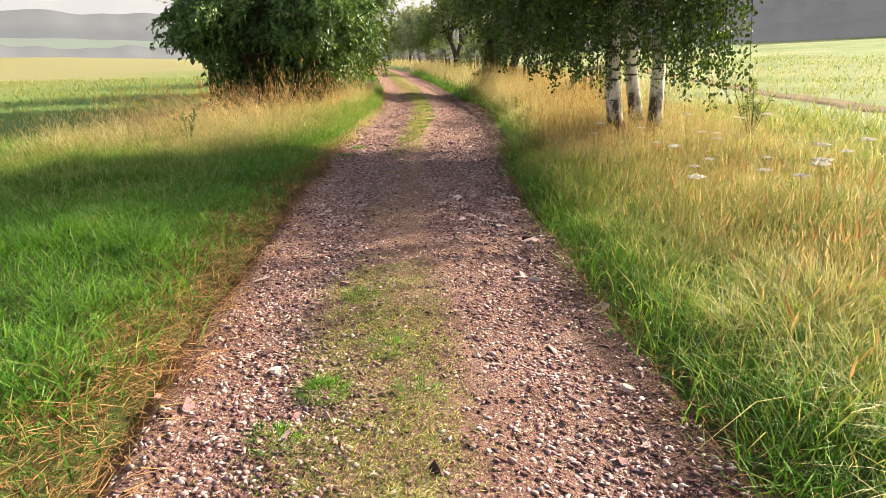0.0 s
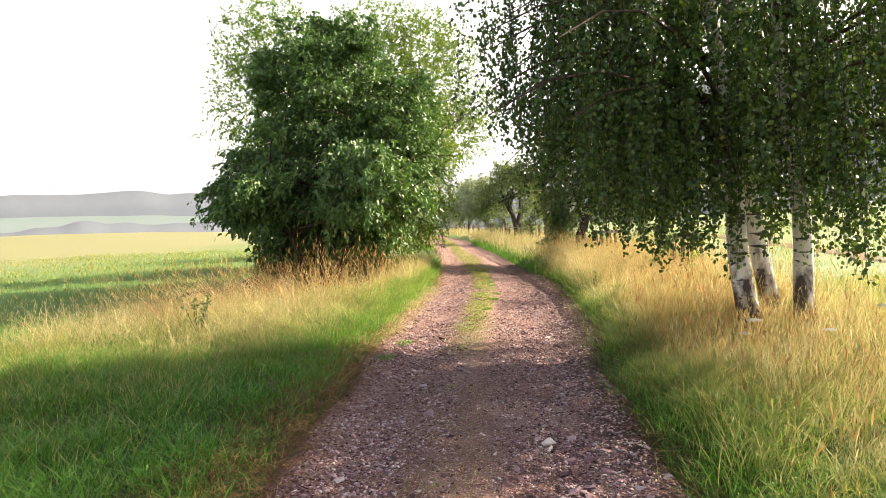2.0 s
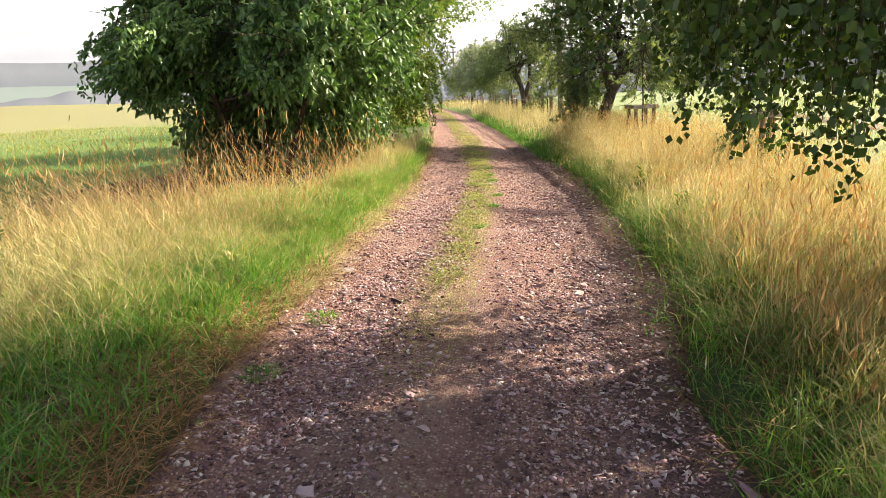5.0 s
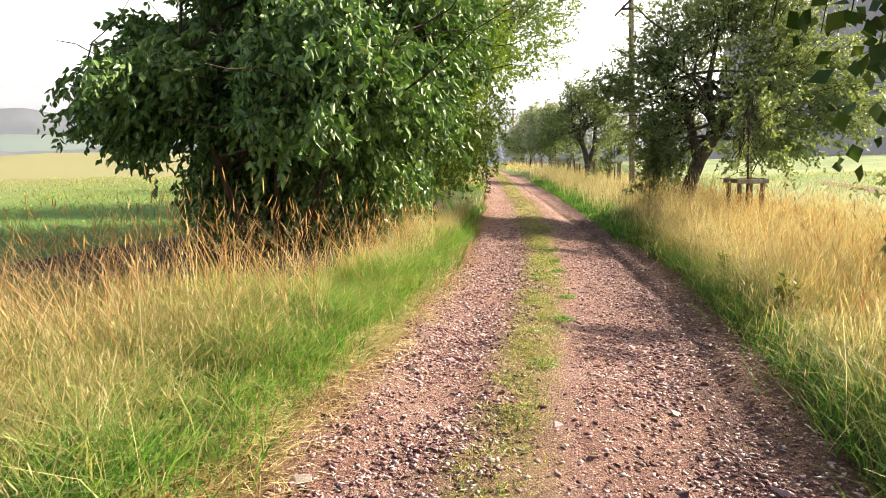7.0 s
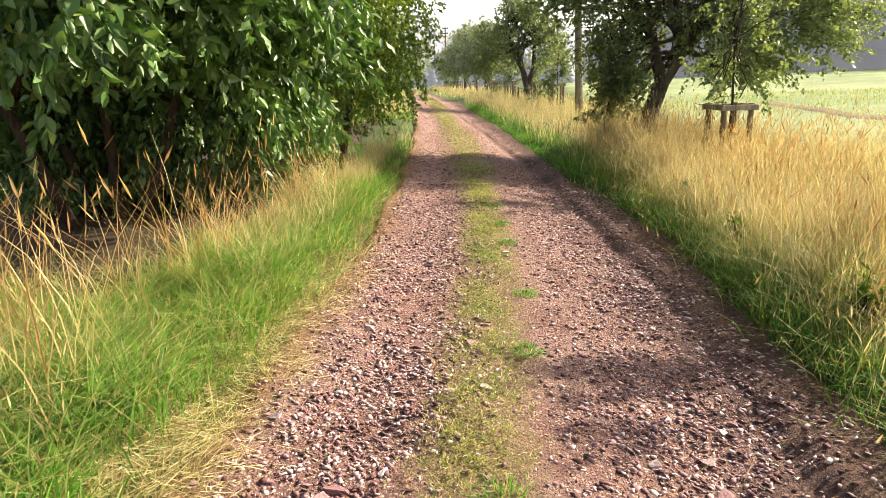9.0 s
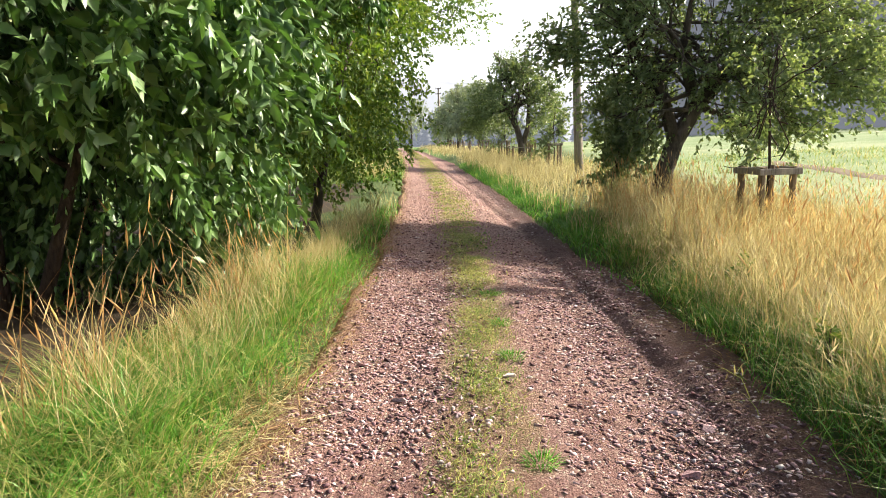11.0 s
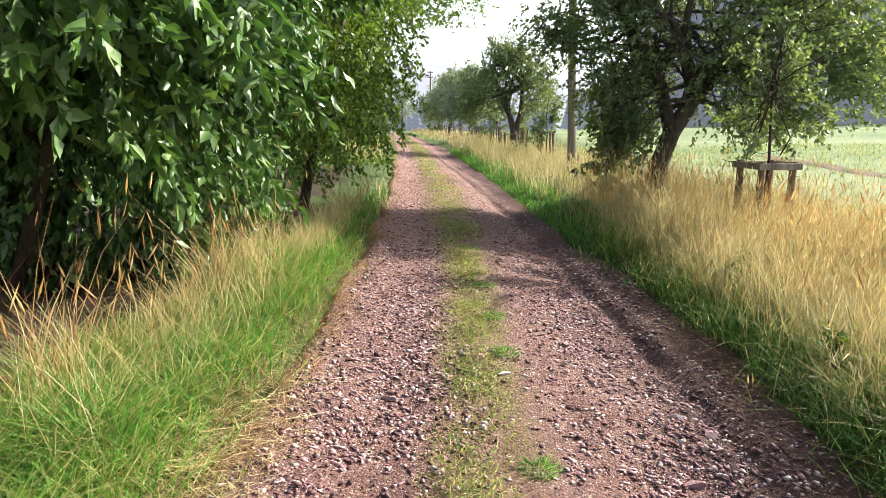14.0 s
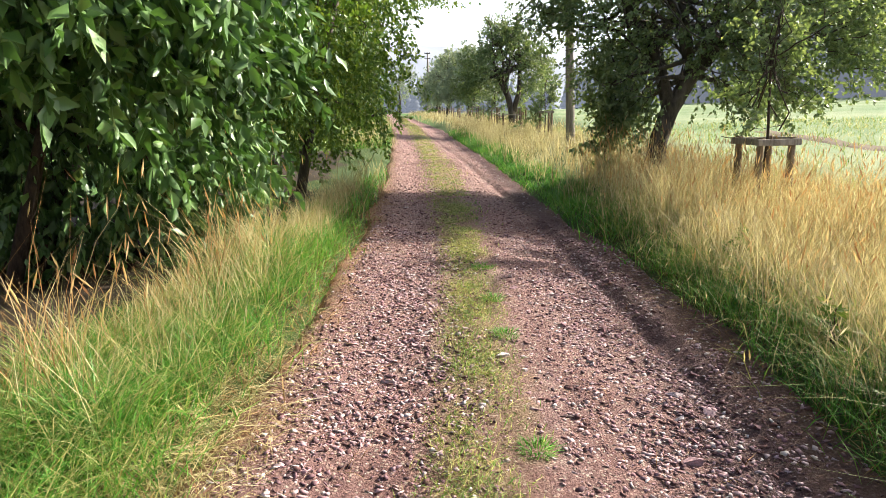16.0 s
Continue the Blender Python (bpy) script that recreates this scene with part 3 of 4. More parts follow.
def birch(x, y, lean, height, r0, reach, strands, seed, foot, label, meadow_side=0.8, extra=0, toward=0.0):
    r = random.Random(seed)
    z = float(ground_z(x, y))
    root = thing("birch_tree", x, y, z, label, "tree", "birches beside the track")
    n = 16
    pts = [Vector((lean[0] * (k / n) ** 0.8 * height + 0.05 * math.sin(k * 1.1 + seed), lean[1] * k / n * height + 0.05 * math.cos(k * 0.9 + seed), height * k / n - 0.1)) for k in range(n + 1)]
    v, f = tube(pts, [r0 * (1.35 if k == 0 else 1.0) * (1 - 0.9 * k / n) + 0.01 for k in range(n + 1)], 14)
    link_mesh("trunk", v, f, M_BIRCH, root, smooth=True)
    leaf_p, leaf_d, fine = [], [], []
    for i in range(38 + extra):
        k = r.uniform(0.24, 0.97) if i < 38 else r.uniform(0.30, 0.80)
        p = pts[int(k * n)].copy()
        a = 2 * math.pi * (i * 0.382 + r.uniform(-0.08, 0.08)) if i < 38 else toward + r.uniform(-0.75, 0.75)
        span = reach * (1.15 if math.cos(a) < -0.3 else meadow_side if math.cos(a) > 0.2 else 0.85) * (1.12 - 0.45 * k) * r.uniform(0.6, 1.15)
        span = min(span, (x + p.x + 0.35) / max(0.05, -math.cos(a)))
        line = [p + Vector((math.cos(a), math.sin(a), 0)) * span * s + Vector((0, 0, 1)) * (span * (0.85 * s - 0.75 * s * s)) for s in (0, 0.2, 0.4, 0.6, 0.8, 1.0)]
        v, f = tube(line, taper(6, 0.035 * (1.1 - k * 0.7), 0.006), 5, False)
        link_mesh("branch", v, f, M_TWIG, root, smooth=True)
        for j in range(strands):
            s = 0.25 + 0.75 * (j + r.random()) / strands
            q = line[0].lerp(line[-1], s)
            q.z = line[0].z + span * (0.85 * s - 0.75 * s * s)
            low = foot - 0.1 + r.uniform(0, 0.6) + 0.4 * max(0, 1.0 - (Vector((q.x, q.y)).length)) + 0.85 * max(0, 1.4 - (x + q.x)) + min(1.5, 4.0 * max(0, x + q.x - 3.3))
            drop = min(r.uniform(1.0, 3.6), q.z - low)
            side = -0.53 * (x + q.x - 2.65) + 0.85 * (y + q.y - 9.9)
            if (x + q.x > 0.8 and ((k > 0.5 and j % 2 == 0) or (k <= 0.5 and j % 4 == 3))):
                continue
            if x + q.x > 2.6 and q.z > 4.2 and j % 2:
                continue
            if abs(x + q.x - 2.8) < 0.16 and y + q.y < 9.8 and q.z > 3.4 and j % 2:
                continue
            if x + q.x < -0.75 or drop < 0.25 or (y + q.y < 8.2 and x + q.x < 2.6) or side > 1.75 + 0.25 * r.random():
                continue
            q += Vector((r.uniform(-0.25, 0.25), r.uniform(-0.25, 0.25), 0))
            drift = Vector((r.uniform(-0.10, 0.10), r.uniform(-0.10, 0.10), 0)) + Vector((math.cos(a), math.sin(a), 0)) * 0.08
            m = int(drop / 0.017)
            fs = np.linspace(0.02, 1, m)
            pos = np.array(q)[None] + np.outer(fs, np.array(drift) * drop) - np.outer(fs, [0, 0, drop])
            pos = pos + rng.normal(size=pos.shape) * 0.035
            leaf_p.append(pos)
            leaf_d.append(rng.normal(size=pos.shape) * 0.6 + np.array([0, 0, -0.8]))
            if j % 2 == 0:
                fine.append(tube([q, q + drift * drop * 0.5 - Vector((0, 0, drop * 0.5)), q + drift * drop - Vector((0, 0, drop))], [0.006, 0.004, 0.002], 3, False))
    v, f = merge(fine)
    tagged(link_mesh("hanging_twig", v, f, M_TWIG, root), kind="stuff")
    p, d = np.concatenate(leaf_p), np.concatenate(leaf_d)
    v, t = leaves(p, d, rng.uniform(0.036, 0.066, len(p)), 0.8, 0.15, False)
    big_mesh("crown", v, t, M_LEAF_BIRCH, root)
    return root


birch(2.48, 9.95, (-0.075, 0.01), 8.5, 0.115, 3.7, 20, 3, 1.1, "white-barked birch with black scars and hanging leafy twigs", extra=22, toward=math.pi)
birch(3.00, 9.75, (-0.045, 0.02), 9.5, 0.100, 3.3, 20, 5, 0.75, "taller white-barked birch with a dark rough foot", 1.35, 18, -0.5)
birch(2.88, 10.6, (-0.055, 0.05), 9.0, 0.105, 2.7, 17, 8, 0.9, "slender birch half hidden behind two others", extra=12, toward=-1.9)

# the thicket on the field side of the track
def boughs(heap, n, seed, flat=0.42, size=(0.36, 0.68)):
    """Leafy pads in tiers on the skin of a heap of ellipsoids, each drooping and apart from the next."""
    r = random.Random(seed)
    pads, tries = [], 0
    while len(pads) < n and tries < n * 60:
        tries += 1
        b = r.choice(heap)
        v = Vector((r.gauss(0, 1), r.gauss(0, 1), r.gauss(0, 1))).normalized()
        if v.z < -0.55:
            continue
        p = Vector((b[0] + v.x * b[3] * 0.92, b[1] + v.y * b[4] * 0.92, b[2] + v.z * b[5] * 0.92))
        if any(sum(((p[k] - q[k]) / q[k + 3]) ** 2 for k in range(3)) < 0.62 for q in heap if q is not b):
            continue
        if any(math.hypot(p.x - q[0], p.y - q[1]) < 0.6 and abs(p.z - q[2]) < 0.42 for q in pads):
            continue
        w = r.uniform(*size)
        pads.append((p.x, p.y, p.z, w, w * r.uniform(0.8, 1.1), w * flat * r.uniform(0.8, 1.4)))
    return pads


SHRUB = [(0.1, 0.5, 2.6, 1.9, 2.0, 1.9), (-0.9, -0.2, 2.3, 1.2, 1.4, 1.0), (1.3, 0.0, 2.3, 1.0, 1.7, 1.1), (0.2, 0.8, 4.8, 1.7, 2.0, 1.7), (1.6, 1.5, 3.4, 1.4, 1.7, 1.5), (2.1, 0.9, 3.7, 1.2, 1.7, 1.4),
    (1.85, -1.75, 2.15, 0.9, 1.0, 0.85), (2.15, -0.7, 1.95, 0.75, 1.2, 0.7), (-0.6, -1.6, 2.3, 0.7, 0.8, 0.45), (-1.45, -0.9, 1.85, 0.5, 0.6, 0.45)]
shrub = woody_plant("shrub", "dense dark-green shrub with long drooping leaves", "shrub", -4.9, 17.0,
    boughs(SHRUB, 120, 5) + [(0.1, 0.6, 0.9, 1.5, 0.7, 0.9), (-1.0, 0.4, 0.9, 0.8, 0.8, 0.9), (0.9, 1.5, 0.8, 0.7, 0.7, 0.8)],
    M_TWIG, M_LEAF_SHRUB,
    [([(0.2 * i, 0.5 * math.sin(i * 2.1), 0), (0.5 * i, 0.8 * math.sin(i * 2.1), 1.2), (0.9 * i, 1.1 * math.sin(i * 2.1), 2.6)], 0.06, 0.03) for i in (-1.6, -0.8, 0, 0.8, 1.5)],
    5600, 0.108, 34, 14, 0.50, True, 0.62, 0.95, 0.55, 11, 0.42, twig_ends=500,
    core=SHRUB + [(0.2, 1.0, 0.9, 2.6, 1.5, 1.4), (-1.1, 0.8, 0.9, 1.3, 1.3, 1.3), (1.0, 1.6, 0.9, 1.2, 1.3, 1.4)])
woody_plant("hawthorn", "tall thicket tree with small yellow-green leaves", "tree", -4.3, 21.5,
    [(0.2, -0.6, 3.0, 1.9, 2.4, 2.2), (0.0, 0.8, 6.0, 2.4, 2.6, 2.5), (1.1, 0.8, 3.3, 1.3, 2.2, 1.7), (1.3, 2.0, 6.8, 1.6, 2.0, 1.5), (0.7, 0.6, 1.5, 1.2, 2.2, 1.0), (-1.5, 0.5, 2.6, 1.5, 2.0, 2.0)],
    M_BARK, M_LEAF_TREE,
    [([(0, 0, 0), (0.1, 0.1, 1.5), (0.0, 0.3, 3.2), (0.2, 0.5, 5.0)], 0.12, 0.04), ([(0.4, 0.4, 0), (0.7, 0.5, 1.5), (1.2, 0.9, 3.5)], 0.08, 0.03)],
    6200, 0.075, 24, 17, 0.55, False, 0.35, 0.6, 0.22, 12, 0.36, "thicket beside the track")
woody_plant("hawthorn", "broad thicket tree leaning over the track's grass", "tree", -5.9, 28.5,
    [(0.2, 0, 2.8, 1.9, 3.2, 2.2), (0.3, 0.6, 5.0, 2.3, 3.2, 2.1), (1.6, 0.8, 5.0, 1.8, 2.8, 1.6), (0.9, 0.3, 1.5, 1.1, 3.0, 1.1), (3.2, 0.6, 5.0, 1.6, 2.2, 1.3), (3.7, 1.6, 6.3, 1.5, 2.0, 1.2)],
    M_BARK, M_LEAF_TREE,
    [([(0, 0, 0), (0.1, 0.1, 1.5), (0.2, 0.3, 3.2), (0.4, 0.5, 5.0)], 0.14, 0.05)],
    4300, 0.085, 24, 15, 0.55, False, 0.35, 0.6, 0.22, 13, 0.4, "thicket beside the track")
woody_plant("hawthorn", "pale thicket tree at the far end of the row", "tree", -8.2, 37.5,
    [(0, 0, 2.6, 2.0, 3.4, 2.3), (0.2, 0.6, 5.0, 2.2, 3.2, 2.0), (1.2, 1.0, 4.0, 1.3, 2.6, 1.9)],
    M_BARK, M_LEAF_TREE,
    [([(0, 0, 0), (0.1, 0.1, 1.5), (0.2, 0.3, 3.2), (0.4, 0.5, 5.0)], 0.14, 0.05)],
    2000, 0.10, 14, 14, 0.55, False, 0.35, 0.6, 0.2, 14, 0.45, "thicket beside the track")
woody_plant("field_tree", "dark tree standing behind the thicket in the field", "tree", -9.7, 25.0,
    [(0, 0, 6.2, 1.7, 2.0, 2.4), (0.5, 0.2, 8.4, 1.9, 2.0, 1.8), (0.4, 0.4, 4.0, 1.5, 1.8, 1.7)],
    M_BARK, M_LEAF_TREE, [([(0, 0, 0), (0.1, 0, 2.5), (0, 0.1, 5.0), (0.2, 0, 8.0)], 0.16, 0.04)],
    2300, 0.09, 18, 14, 0.55, False, 0.4, 0.6, 0.25, 15, 0.4)

# bare earth with rotting leaves under the thicket, its shade put into the colour
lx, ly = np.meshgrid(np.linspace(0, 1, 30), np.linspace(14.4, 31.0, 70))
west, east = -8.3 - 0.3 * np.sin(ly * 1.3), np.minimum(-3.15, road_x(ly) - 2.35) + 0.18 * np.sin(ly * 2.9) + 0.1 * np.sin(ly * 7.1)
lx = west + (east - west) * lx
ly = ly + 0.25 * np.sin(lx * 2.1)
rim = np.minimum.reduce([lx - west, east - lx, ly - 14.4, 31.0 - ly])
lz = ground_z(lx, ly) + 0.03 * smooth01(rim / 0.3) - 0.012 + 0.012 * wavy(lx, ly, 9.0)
shaded_litter = big_mesh("soil", np.stack([lx, ly, lz], -1).reshape(-1, 3), grid_faces(30, 70), M_SHADED_LITTER)
shaded_litter.data.polygons.foreach_set("use_smooth", np.ones(len(shaded_litter.data.polygons), dtype=bool))
tagged(shaded_litter, "bare soil with rotting leaves under the thicket, darkened for the shade there", "soil", kind="structure")

# fruit trees on the other side
woody_plant("apple_tree", "old leaning apple tree with gnarled dark trunk", "tree", 1.75, 24.1,
    [(-0.7, 0.2, 3.4, 1.0, 1.4, 0.9), (0.6, 0.4, 4.4, 1.8, 1.8, 1.2), (2.1, 0.2, 3.3, 1.3, 1.6, 1.3), (2.6, -0.3, 2.0, 0.85, 1.1, 0.85), (0.0, 0.4, 2.4, 0.65, 0.9, 0.6), (1.3, -0.5, 2.4, 1.1, 1.0, 1.1), (-1.7, 0.3, 2.8, 0.7, 0.8, 0.7), (-0.8, 0.1, 2.0, 0.9, 0.9, 0.9), (-0.5, -0.1, 1.2, 0.6, 0.6, 0.6), (1.6, 0.2, 1.5, 0.9, 0.8, 0.6), (3.3, 0.0, 2.7, 0.8, 0.9, 1.2), (1.6, 0.3, 5.0, 1.5, 1.4, 0.9)],
    M_BARK, M_LEAF_APPLE,
    [([(0, 0, -0.1), (0.08, 0, 0.7), (0.22, 0.02, 1.2), (0.6, 0.05, 1.8), (1.1, 0.1, 2.35), (1.8, 0.2, 2.95)], 0.20, 0.07), ([(0.22, 0, 1.2), (0.0, 0.1, 2.1), (-0.5, 0.2, 2.9), (-1.0, 0.3, 3.7)], 0.12, 0.04), ([(0.5, 0, 2.05), (0.4, 0.2, 3.0), (0.6, 0.3, 4.2)], 0.10, 0.03)],
    6000, 0.075, 44, 12, 0.6, False, 0.35, 0.85, 0.5, 21, 0.34, "fruit trees beside the track", 300)
woody_plant("apple_tree", "fruit tree with upright bare tips and forked trunk", "tree", -0.45, 40.6,
    [(-1.2, 0, 2.6, 1.1, 1.4, 1.0), (0.2, 0.3, 3.6, 1.1, 1.3, 1.2), (1.0, 0, 2.7, 0.8, 1.2, 1.0), (-0.6, 0.2, 4.0, 0.9, 1.1, 0.8), (-1.9, 0, 2.0, 0.6, 0.8, 0.6)],
    M_BARK, M_LEAF_APPLE,
    [([(0, 0, -0.1), (-0.03, 0, 0.9), (-0.2, 0, 1.6), (-0.7, 0.1, 2.5), (-1.0, 0.1, 3.6)], 0.19, 0.05), ([(0, 0, 0.9), (0.25, 0, 1.7), (0.3, 0.1, 2.8), (0.2, 0.2, 4.6)], 0.13, 0.03)],
    1500, 0.10, 24, 12, 0.6, False, 0.3, 0.75, 0.4, 22, 0.4, "fruit trees beside the track")
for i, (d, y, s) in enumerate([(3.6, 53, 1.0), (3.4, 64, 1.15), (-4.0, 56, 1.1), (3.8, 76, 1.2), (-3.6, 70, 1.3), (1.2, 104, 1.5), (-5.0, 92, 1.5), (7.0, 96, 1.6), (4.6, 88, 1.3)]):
    woody_plant("roadside_tree", "round-crowned tree far along the track, mist put into its leaf colour", "tree", float(road_x(y)) + d, y,
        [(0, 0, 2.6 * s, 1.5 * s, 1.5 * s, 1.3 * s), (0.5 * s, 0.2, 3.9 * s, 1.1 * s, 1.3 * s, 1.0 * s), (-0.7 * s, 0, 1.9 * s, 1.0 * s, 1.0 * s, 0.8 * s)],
        M_BARK, M_LEAF_MIST, [([(0, 0, -0.1), (0.1, 0, 1.2 * s), (0, 0.1, 2.6 * s), (0.1, 0, 4.0 * s)], 0.15, 0.03)],
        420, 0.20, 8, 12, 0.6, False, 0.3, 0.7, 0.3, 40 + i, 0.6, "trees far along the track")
woody_plant("elder_bush", "low leafy bush at the foot of the apple tree", "bush", 0.95, 24.3,
    [(0, 0, 0.9, 0.32, 0.5, 0.6), (0.4, 0.1, 1.15, 0.35, 0.5, 0.55)], M_TWIG, M_LEAF_APPLE,
    [([(0, 0, 0), (0, 0, 0.5), (0.1, 0, 1.0)], 0.02, 0.008)], 90, 0.12, 6, 10, 0.5, True, 0.4, 0.7, 0.1, 31)

# ---- tree guards, poles, fence ----


def tree_guard(x, y, top, turn, half=0.20):
    z = float(ground_z(x, y))
    root = thing("tree_guard", x, y, z, "weathered wooden guard of posts and rails round a sapling", "tree guard", "guards round young trees")
    root.rotation_euler = (0, 0, radians(turn))
    for i, (a, b) in enumerate(((-1, -1), (1, -1), (1, 1), (-1, 1))):
        v, f = tube([(a * half, b * half, -0.15), (a * half * 0.99, b * half, top * 0.5), (a * half * 0.97, b * half, top)], [0.046, 0.043, 0.04], 9)
        link_mesh("post", v, f, M_OLDWOOD, root, smooth=False)
    w = half + 0.07
    for s in (-1, 1):
        for h in (top - 0.05,):
            v, f = box(-w, s * (half + 0.055) - 0.012, h - 0.04, w, s * (half + 0.055) + 0.012, h + 0.035)
            link_mesh("rail", v, f, M_WOOD, root)
            v, f = box(s * (half + 0.055) - 0.012, -w + 0.03, h - 0.035, s * (half + 0.055) + 0.012, w - 0.03, h + 0.04)
            link_mesh("rail", v, f, M_WOOD, root)
    return root


def sapling(x, y, height, n, seed, leaf=0.09, label="young fruit tree with loose leaves inside its guard"):
    blobs = [(0, 0, height * 0.62, 0.42, 0.42, height * 0.30), (0.25, 0.1, height * 0.82, 0.35, 0.35, height * 0.18), (-0.2, -0.1, height * 0.45, 0.35, 0.35, height * 0.16)]
    return woody_plant("young_tree", label, "tree", x, y, blobs, M_TWIG, M_LEAF_APPLE,
        [([(0, 0, 0), (0.03, 0.02, height * 0.4), (0.0, 0.05, height * 0.75), (0.05, 0, height * 0.95)], 0.022, 0.008)],
        n, leaf, 10, 9, 0.55, True, 0.5, 0.85, 0.2, seed, 0.3, "saplings beside the track")


tree_guard(3.28, 16.1, 0.98, 12)
sapling(3.28, 16.1, 2.6, 8, 51, 0.07)
tree_guard(2.18, 20.45, 0.98, 14)
sapling(2.2, 20.5, 2.5, 13, 52, 0.075)
for i, (x, y) in enumerate(((0.55, 35.0), (-0.1, 41.8), (-1.3, 45.0), (-2.6, 52.0))):
    tree_guard(x, y, 1.05, 10 + 4 * i)
    sapling(x, y, 2.2, 40, 53 + i, 0.1)


def utility_pole(x, y, top, lean, label):
    z = float(ground_z(x, y))
    root = thing("utility_pole", x, y, z, label, "pole", "overhead line poles")
    pts = [(lean * h, 0, h) for h in (-0.3, 1.0, 2.5, 4.0, 5.5, top)]
    v, f = tube(pts, taper(6, 0.13, 0.085), 12)
    link_mesh("post", v, f, M_WOOD, root, smooth=True)
    for h in (top - 0.12, top - 0.62):
        v, f = box(lean * h - 0.30, -0.13, h - 0.035, lean * h + 0.30, -0.07, h + 0.035)
        arm = link_mesh("crossarm", v, f, M_IRON, root)
        for s in (-0.25, 0.25):
            v, f = tube([(lean * h + s, -0.10, h + 0.03), (lean * h + s, -0.10, h + 0.08), (lean * h + s, -0.10, h + 0.12), (lean * h + s, -0.10, h + 0.15)], [0.012, 0.035, 0.03, 0.012], 8)
            link_mesh("insulator", v, f, M_WOOD, arm)
    return root


utility_pole(0.98, 30.4, 6.55, -0.035, "grey wooden pole with two short crossarms")
utility_pole(-8.5, 79.0, 6.4, 0.0, "distant grey wooden pole above the far track")

fence = thing("fence", 0, 0, 0, "low grey wooden posts joined by thin rails", "fence")
for i in range(34):
    y = 37.0 + i * 1.6
    x = float(road_x(y)) + 3.6 + 0.25 * math.sin(i * 1.9)
    z = float(ground_z(x, y))
    h = 0.95 + 0.12 * math.sin(i * 2.7)
    v, f = tube([(x, y, z - 0.2), (x + 0.02 * math.sin(i), y, z + h)], [0.05, 0.045], 7)
    link_mesh("post", v, f, M_OLDWOOD, fence)
    if i < 33:
        y2 = y + 1.6
        x2 = float(road_x(y2)) + 3.6 + 0.25 * math.sin((i + 1) * 1.9)
        v, f = tube([(x, y - 0.03, z + h * 0.82), (x2, y2 - 0.03, float(ground_z(x2, y2)) + 0.8)], [0.02, 0.02], 5)
        link_mesh("rail", v, f, M_WOOD, fence)

# a bare furrow across the meadow
verts, faces = [], []
for i in range(61):
    y = 10.0 + i * 0.5
    x = 8.9 - 0.25 * math.sin(i * 0.13) + 0.006 * max(0, i - 30) ** 1.5
    for s, h in ((-0.34, -0.01), (-0.2, 0.05), (0.0, 0.015), (0.2, 0.06), (0.36, -0.01)):
        verts.append((x + s + 0.05 * math.sin(i * 1.7 + s * 9), y, float(ground_z(x + s, y)) + h))
for i in range(60):
    for k in range(4):
        a = i * 5 + k
        faces.append((a, a + 1, a + 6, a + 5))
tagged(link_mesh("furrow", verts, faces, M_SOIL, smooth=True), "narrow bare brown furrow through the meadow", "furrow", kind="structure")

# ---- distance ----


def ridge(name, label, centre, span, base, heights, mat, bumps, deep=30.0, seed=0):
    """A far hill: a long body with an uneven top line."""
    r = random.Random(seed)
    n = 360
    verts, faces = [], []
    (x0, y0), (x1, y1) = centre
    for i in range(n + 1):
        f = i / n
        x, y = x0 + (x1 - x0) * f, y0 + (y1 - y0) * f
        h = np.interp(f, np.linspace(0, 1, len(heights)), heights) + bumps * (1.6 * noise.noise((f * 9, seed, 0.3)) + 0.9 * noise.noise((f * 31, seed, 7.7)))
        nx, ny = (y1 - y0), -(x1 - x0)
        l = math.hypot(nx, ny)
        nx, ny = nx / l, ny / l
        verts += [(x + nx * deep, y + ny * deep, base), (x + nx * deep * 0.2, y + ny * deep * 0.2, base + (h - base) * 0.85), (x, y, h), (x - nx * deep, y - ny * deep, base)]
    for i in range(n):
        for k in range(3):
            a = i * 4 + k
            faces.append((a, a + 1, a + 5, a + 4))
    ob = link_mesh(name, verts, faces, mat, smooth=True)
    return tagged(ob, label, "backdrop", kind="structure")


# the mist on these ridges is in their glowing material colour
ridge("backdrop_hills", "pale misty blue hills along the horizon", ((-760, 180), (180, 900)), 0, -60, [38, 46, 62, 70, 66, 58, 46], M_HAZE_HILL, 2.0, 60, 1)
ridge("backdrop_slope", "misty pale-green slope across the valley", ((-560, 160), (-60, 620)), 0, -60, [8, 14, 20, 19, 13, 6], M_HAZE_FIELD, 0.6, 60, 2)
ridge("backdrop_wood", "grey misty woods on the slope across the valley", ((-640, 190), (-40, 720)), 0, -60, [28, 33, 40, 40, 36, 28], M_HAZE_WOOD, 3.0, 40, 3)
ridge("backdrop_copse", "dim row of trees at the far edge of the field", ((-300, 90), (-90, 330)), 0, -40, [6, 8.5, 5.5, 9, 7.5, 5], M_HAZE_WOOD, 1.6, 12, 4)


